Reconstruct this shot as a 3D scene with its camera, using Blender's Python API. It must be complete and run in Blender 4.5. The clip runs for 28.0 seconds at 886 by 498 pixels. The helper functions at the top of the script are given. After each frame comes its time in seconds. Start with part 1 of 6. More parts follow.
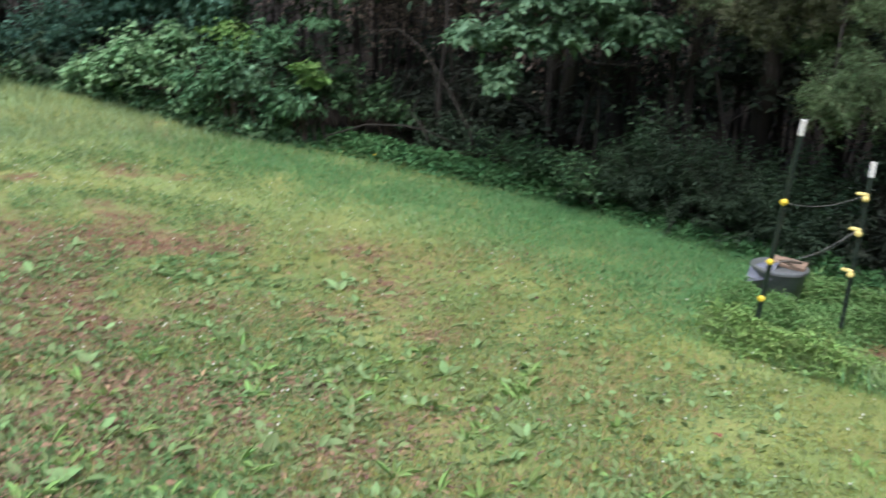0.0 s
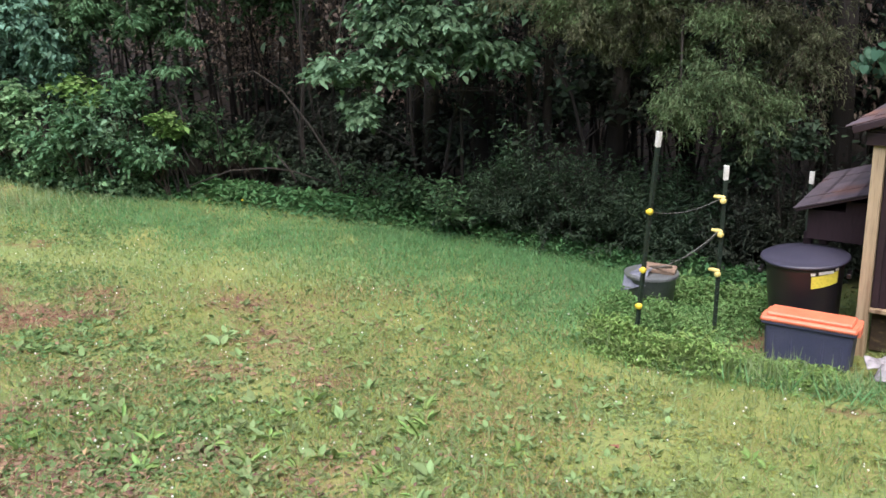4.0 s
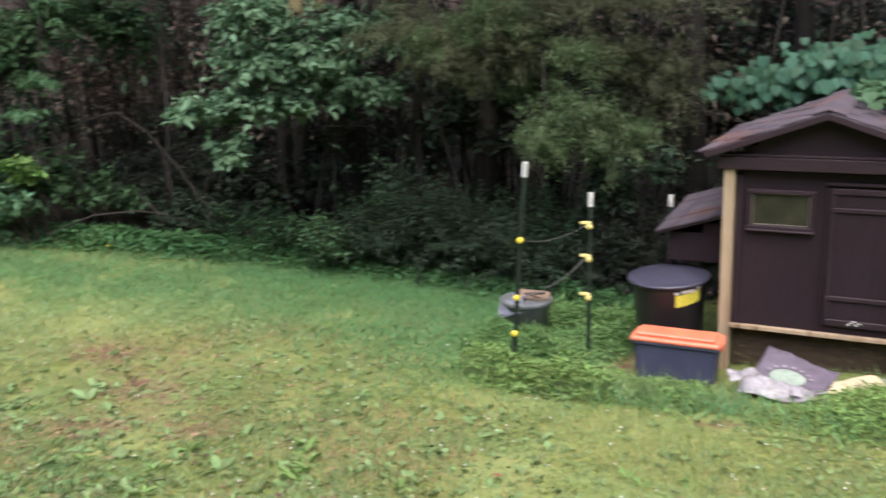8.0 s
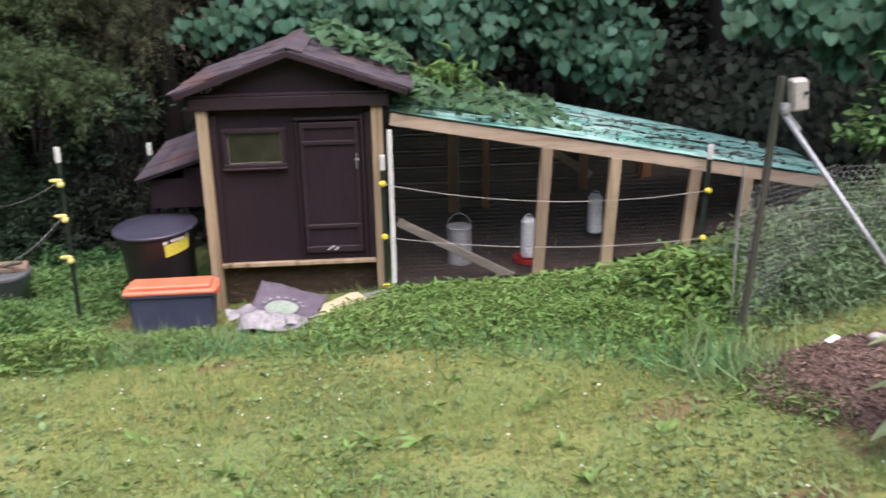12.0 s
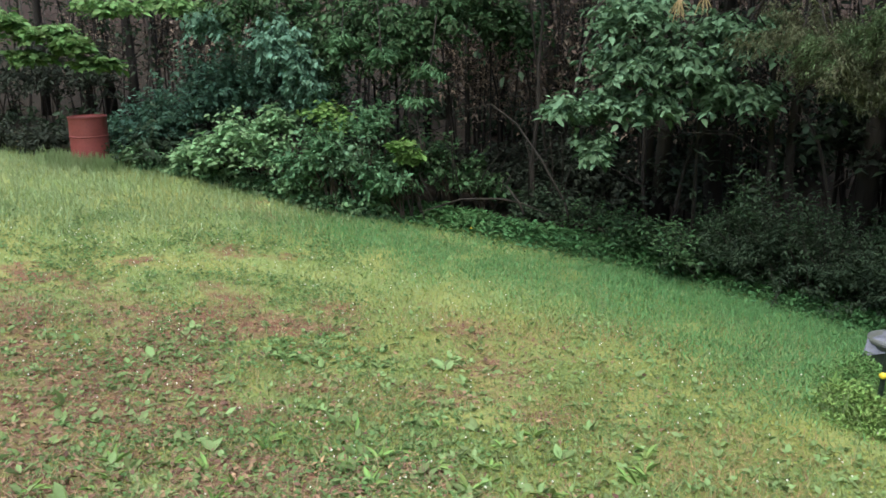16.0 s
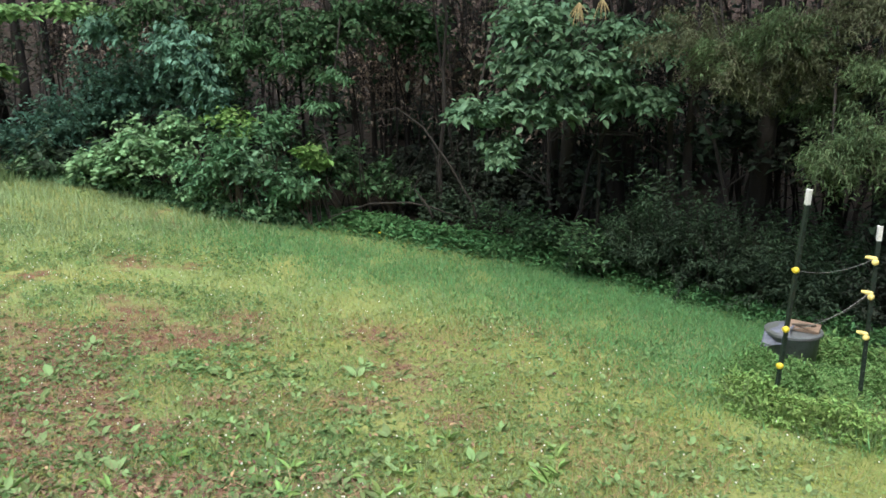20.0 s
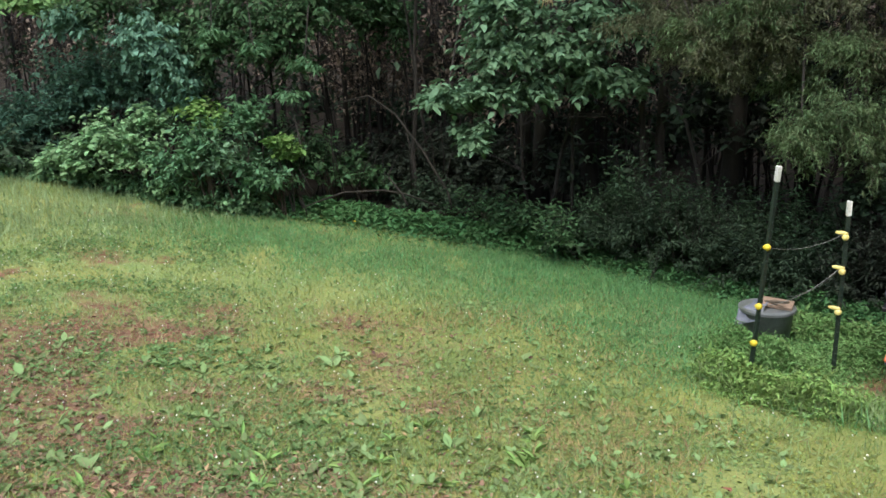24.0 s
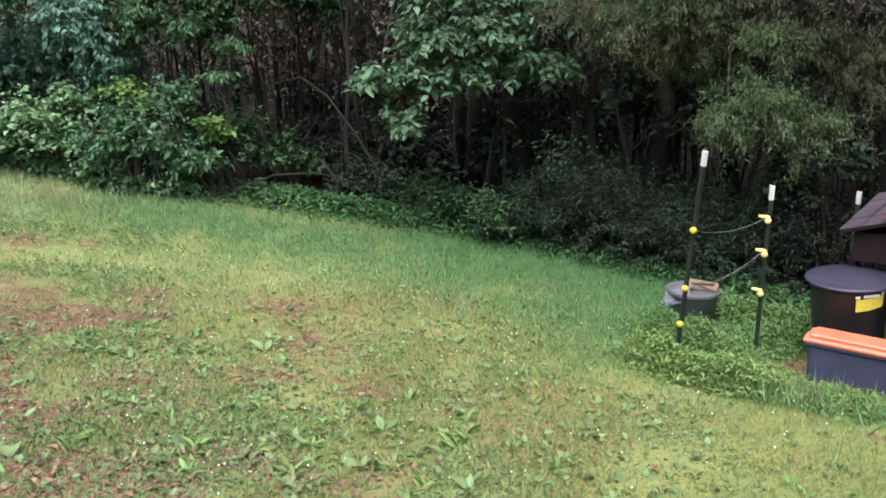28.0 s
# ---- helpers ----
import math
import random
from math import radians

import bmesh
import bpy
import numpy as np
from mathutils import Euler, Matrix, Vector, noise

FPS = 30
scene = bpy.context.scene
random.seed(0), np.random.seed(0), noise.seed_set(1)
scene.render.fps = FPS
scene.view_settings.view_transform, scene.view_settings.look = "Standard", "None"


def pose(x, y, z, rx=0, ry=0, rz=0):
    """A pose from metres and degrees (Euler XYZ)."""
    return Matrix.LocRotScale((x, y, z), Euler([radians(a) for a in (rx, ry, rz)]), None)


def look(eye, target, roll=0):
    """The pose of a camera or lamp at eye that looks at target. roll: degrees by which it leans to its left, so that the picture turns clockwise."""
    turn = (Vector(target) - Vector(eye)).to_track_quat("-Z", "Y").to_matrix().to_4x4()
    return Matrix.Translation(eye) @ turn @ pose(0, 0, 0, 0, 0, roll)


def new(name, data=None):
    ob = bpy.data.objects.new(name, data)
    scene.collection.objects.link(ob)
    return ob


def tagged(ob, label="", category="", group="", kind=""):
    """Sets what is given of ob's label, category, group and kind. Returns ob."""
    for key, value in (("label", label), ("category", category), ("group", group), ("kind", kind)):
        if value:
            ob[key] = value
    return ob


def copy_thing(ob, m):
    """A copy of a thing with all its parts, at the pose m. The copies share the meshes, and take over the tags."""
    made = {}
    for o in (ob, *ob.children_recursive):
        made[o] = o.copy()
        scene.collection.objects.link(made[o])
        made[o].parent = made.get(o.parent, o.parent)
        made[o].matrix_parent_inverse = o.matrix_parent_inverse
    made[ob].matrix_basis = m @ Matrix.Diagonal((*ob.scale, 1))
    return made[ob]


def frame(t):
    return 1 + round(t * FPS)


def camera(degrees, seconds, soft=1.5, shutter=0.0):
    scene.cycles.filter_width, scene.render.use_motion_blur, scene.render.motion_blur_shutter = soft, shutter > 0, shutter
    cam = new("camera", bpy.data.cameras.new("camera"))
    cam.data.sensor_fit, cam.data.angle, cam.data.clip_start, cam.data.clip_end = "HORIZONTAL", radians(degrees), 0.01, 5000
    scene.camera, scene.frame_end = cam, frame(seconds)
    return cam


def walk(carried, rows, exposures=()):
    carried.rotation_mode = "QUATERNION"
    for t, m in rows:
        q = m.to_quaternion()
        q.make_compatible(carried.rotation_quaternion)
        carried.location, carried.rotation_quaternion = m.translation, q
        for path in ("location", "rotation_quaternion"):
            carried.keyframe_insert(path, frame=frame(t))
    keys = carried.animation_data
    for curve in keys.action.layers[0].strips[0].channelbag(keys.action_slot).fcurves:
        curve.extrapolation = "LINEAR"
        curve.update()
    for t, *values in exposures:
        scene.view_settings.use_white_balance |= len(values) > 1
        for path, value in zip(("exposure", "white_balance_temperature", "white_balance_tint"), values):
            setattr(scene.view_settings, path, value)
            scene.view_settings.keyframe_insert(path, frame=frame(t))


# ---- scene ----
cam = camera(52.02, 28.0, soft=1.6, shutter=0.5)
# seconds, eye (m), heading to the left of north, tilt down, lean (degrees)
PATH = [
    (0.0, 0.021, 0.017, 2.500, 48.45, 17.77, 2.20),
    (0.5, 0.006, 0.056, 2.524, 43.69, 16.44, -0.05),
    (1.0, -0.033, 0.014, 2.541, 42.63, 16.34, -1.32),
    (1.5, -0.043, 0.010, 2.551, 42.19, 16.72, -1.98),
    (2.0, -0.049, 0.032, 2.544, 41.52, 16.94, -2.12),
    (2.5, -0.048, 0.032, 2.541, 41.16, 17.11, -1.91),
    (3.0, -0.041, 0.029, 2.544, 40.88, 16.86, -1.77),
    (3.5, -0.035, 0.031, 2.541, 40.51, 16.24, -1.58),
    (5.5, -0.015, -0.006, 2.547, 40.03, 15.14, -1.21),
    (6.0, -0.002, 0.015, 2.547, 40.34, 14.12, -1.36),
    (6.5, -0.023, 0.018, 2.550, 40.43, 13.87, -1.31),
    (7.0, -0.030, 0.047, 2.545, 39.65, 14.40, -1.23),
    (7.5, -0.031, 0.043, 2.545, 38.28, 14.61, -1.34),
    (8.0, -0.007, 0.053, 2.562, 32.38, 14.14, -2.15),
    (8.5, 0.037, 0.112, 2.568, 23.79, 15.17, -2.91),
    (9.0, 0.160, 0.150, 2.573, 15.49, 16.36, -2.45),
    (9.5, 0.174, 0.136, 2.560, 7.79, 16.46, -1.83),
    (10.0, 0.215, 0.154, 2.552, 5.19, 17.05, -2.06),
    (10.5, 0.223, 0.172, 2.504, 2.56, 17.24, -1.85),
    (11.0, 0.209, 0.179, 2.492, 0.00, 17.57, -1.39),
    (11.5, 0.137, 0.169, 2.501, -1.95, 17.98, -1.13),
    (13.5, 0.037, 0.153, 2.551, 27.00, 18.14, -1.38),
    (14.0, 0.000, 0.167, 2.496, 36.41, 17.39, -1.66),
    (14.5, -0.009, 0.044, 2.584, 44.78, 16.88, -1.43),
    (15.0, -0.033, -0.003, 2.618, 49.79, 15.57, -1.05),
    (15.5, -0.038, -0.074, 2.658, 52.70, 14.55, -0.69),
    (16.0, -0.042, -0.125, 2.661, 54.13, 13.99, -0.59),
    (16.5, -0.034, -0.144, 2.672, 54.38, 13.80, -0.67),
    (17.0, -0.032, -0.166, 2.676, 54.16, 13.64, -0.61),
    (17.5, -0.028, -0.143, 2.681, 53.14, 13.56, -0.61),
    (18.0, -0.032, -0.127, 2.680, 51.26, 13.49, -0.55),
    (18.5, -0.041, -0.106, 2.667, 49.61, 13.46, -0.46),
    (19.0, -0.043, -0.103, 2.660, 48.96, 13.77, -0.61),
    (19.5, -0.051, -0.093, 2.661, 48.58, 13.92, -0.70),
    (20.0, -0.046, -0.098, 2.670, 48.35, 13.87, -0.71),
    (20.5, -0.044, -0.093, 2.671, 48.05, 13.92, -0.84),
    (21.0, -0.043, -0.083, 2.654, 47.59, 14.22, -0.87),
    (21.5, -0.045, -0.071, 2.660, 47.48, 14.55, -0.87),
    (23.5, -0.038, -0.052, 2.649, 47.47, 15.05, -1.64),
    (24.0, -0.036, -0.039, 2.651, 47.04, 14.69, -1.91),
    (24.5, -0.034, -0.044, 2.643, 46.65, 14.44, -2.01),
    (25.0, -0.038, -0.043, 2.638, 45.76, 14.45, -1.92),
    (25.5, -0.035, -0.019, 2.639, 44.07, 14.58, -1.62),
    (26.0, -0.029, -0.009, 2.646, 42.76, 14.66, -1.41),
    (26.5, -0.018, 0.006, 2.643, 42.96, 14.53, -1.47),
    (27.0, -0.021, -0.010, 2.650, 43.17, 14.32, -1.56),
    (27.5, -0.017, -0.026, 2.655, 43.11, 14.58, -1.30),
    (28.0, -0.036, -0.036, 2.640, 42.69, 15.78, -0.73),
]
SKY_STRENGTH, SUN_STRENGTH = 0.15, 1.5
EXPOSURES = [(0.0, 1.54, 6500, 8), (1.0, 1.63, 6750, 14), (5.0, 1.72, 6850, 14), (8.5, 1.66, 6850, 14), (10.0, 1.55, 6850, 18), (12.0, 1.54, 6850, 18), (14.0, 1.46, 6900, 5), (15.5, 1.52, 6900, 4), (20.0, 1.62, 6900, 4), (24.0, 1.50, 6900, 4), (26.0, 1.64, 6900, 5), (28.0, 1.74, 6700, 15)]

WALK = [(t, pose(x, y, z, 0, 0, yaw) @ pose(0, 0, 0, 90 - tilt) @ pose(0, 0, 0, 0, 0, lean)) for t, x, y, z, yaw, tilt, lean in PATH]
walk(cam, WALK, exposures=EXPOSURES)

# ---- daylight: a dull evening sky, the glow of the low sun behind clouds at the viewer's back ----
SUN_AZ, SUN_EL = 150.0, 66.0
world = bpy.data.worlds.new("sky")
scene.world = world
world.use_nodes = True
wn = world.node_tree
sky = wn.nodes.new("ShaderNodeTexSky")
sky.sky_type, sky.sun_disc = "NISHITA", False
sky.sun_elevation, sky.sun_rotation = radians(SUN_EL), radians(SUN_AZ)
sky.dust_density, sky.air_density = 2.0, 1.0
wn.nodes["Background"].inputs["Strength"].default_value = SKY_STRENGTH
wn.links.new(sky.outputs["Color"], wn.nodes["Background"].inputs["Color"])
sun = new("sun", bpy.data.lights.new("sun", "SUN"))
sun.data.energy, sun.data.angle, sun.data.color = SUN_STRENGTH, radians(70), (1.0, 0.985, 0.95)
sa, se = radians(SUN_AZ), radians(SUN_EL)
sun.matrix_world = look((30 * math.sin(sa) * math.cos(se), 30 * math.cos(sa) * math.cos(se), 30 * math.sin(se)), (0, 0, 0))


# ---- materials ----
def material(name, color, color2=None, rough=0.8, metal=0.0, scale=8.0, fine=60.0, bump=0.2, stretch=(1, 1, 1), island=0.0, obrand=0.0,
             stain=None, stain_scale=2.0, stain_at=0.55, spec=0.5, trans=0.0):
    """Two colours mixed by coarse and fine noise, with stains, wear and fine relief; island/obrand vary it piece by piece."""
    m = bpy.data.materials.new(name)
    m.use_nodes = True
    nt, nodes = m.node_tree, m.node_tree.nodes
    b = nodes["Principled BSDF"]
    b.inputs["Roughness"].default_value, b.inputs["Metallic"].default_value = rough, metal
    b.inputs["Specular IOR Level"].default_value = spec
    tc, mp = nodes.new("ShaderNodeTexCoord"), nodes.new("ShaderNodeMapping")
    mp.inputs["Scale"].default_value = stretch
    nt.links.new(tc.outputs["Object"], mp.inputs["Vector"])

    def noise_at(s, detail=4):
        n = nodes.new("ShaderNodeTexNoise")
        n.inputs["Scale"].default_value, n.inputs["Detail"].default_value = s, detail
        nt.links.new(mp.outputs["Vector"], n.inputs["Vector"])
        return n

    def mixed(a, c, fac, kind="MIX"):
        x = nodes.new("ShaderNodeMix")
        x.data_type, x.blend_type = "RGBA", kind
        for socket, v in ((x.inputs[0], fac), (x.inputs[6], a), (x.inputs[7], c)):
            if isinstance(v, (int, float)):
                socket.default_value = v
            elif isinstance(v, tuple):
                socket.default_value = (*v, 1.0)
            else:
                nt.links.new(v, socket)
        return x.outputs[2]

    def ramp(v, lo, hi):
        r = nodes.new("ShaderNodeMapRange")
        r.inputs["From Min"].default_value, r.inputs["From Max"].default_value = lo, hi
        nt.links.new(v, r.inputs["Value"])
        return r.outputs["Result"]

    color2 = color2 or tuple(c * 0.7 for c in color)
    coarse, small = noise_at(scale), noise_at(fine, 3)
    col = mixed(color, color2, ramp(coarse.outputs["Fac"], 0.35, 0.65))
    col = mixed(col, tuple(c * 0.6 for c in color2), ramp(small.outputs["Fac"], 0.5, 0.85))
    if stain:
        s = noise_at(stain_scale, 6)
        col = mixed(col, stain, ramp(s.outputs["Fac"], stain_at, stain_at + 0.12))
    for amount, node, out in ((island, "ShaderNodeNewGeometry", "Random Per Island"), (obrand, "ShaderNodeObjectInfo", "Random")):
        if amount:
            src = nodes.new(node)
            hsv = nodes.new("ShaderNodeHueSaturation")
            r = nodes.new("ShaderNodeMapRange")
            r.inputs["To Min"].default_value, r.inputs["To Max"].default_value = 1 - amount, 1 + amount
            nt.links.new(src.outputs[out], r.inputs["Value"])
            nt.links.new(r.outputs["Result"], hsv.inputs["Value"])
            h = nodes.new("ShaderNodeMapRange")
            h.inputs["To Min"].default_value, h.inputs["To Max"].default_value = 0.5 - 0.06 * amount, 0.5 + 0.04 * amount
            nt.links.new(src.outputs[out], h.inputs["Value"])
            nt.links.new(h.outputs["Result"], hsv.inputs["Hue"])
            nt.links.new(col, hsv.inputs["Color"])
            col = hsv.outputs["Color"]
    nt.links.new(col, b.inputs["Base Color"])
    if bump:
        bp = nodes.new("ShaderNodeBump")
        bp.inputs["Strength"].default_value, bp.inputs["Distance"].default_value = bump, 0.01
        nt.links.new(small.outputs["Fac"], bp.inputs["Height"])
        nt.links.new(bp.outputs["Normal"], b.inputs["Normal"])
    if trans:
        t = nodes.new("ShaderNodeBsdfTranslucent")
        nt.links.new(col, t.inputs["Color"])
        mx = nodes.new("ShaderNodeMixShader")
        mx.inputs[0].default_value = trans
        nt.links.new(b.outputs[0], mx.inputs[1])
        nt.links.new(t.outputs[0], mx.inputs[2])
        nt.links.new(mx.outputs[0], nodes["Material Output"].inputs["Surface"])
    return m


def leaf_mat(name, color, color2, island=0.35, rough=0.6, scale=1.5):
    return material(name, color, color2, rough=rough, scale=scale, fine=25, bump=0.0, island=island, trans=0.3, spec=0.15)


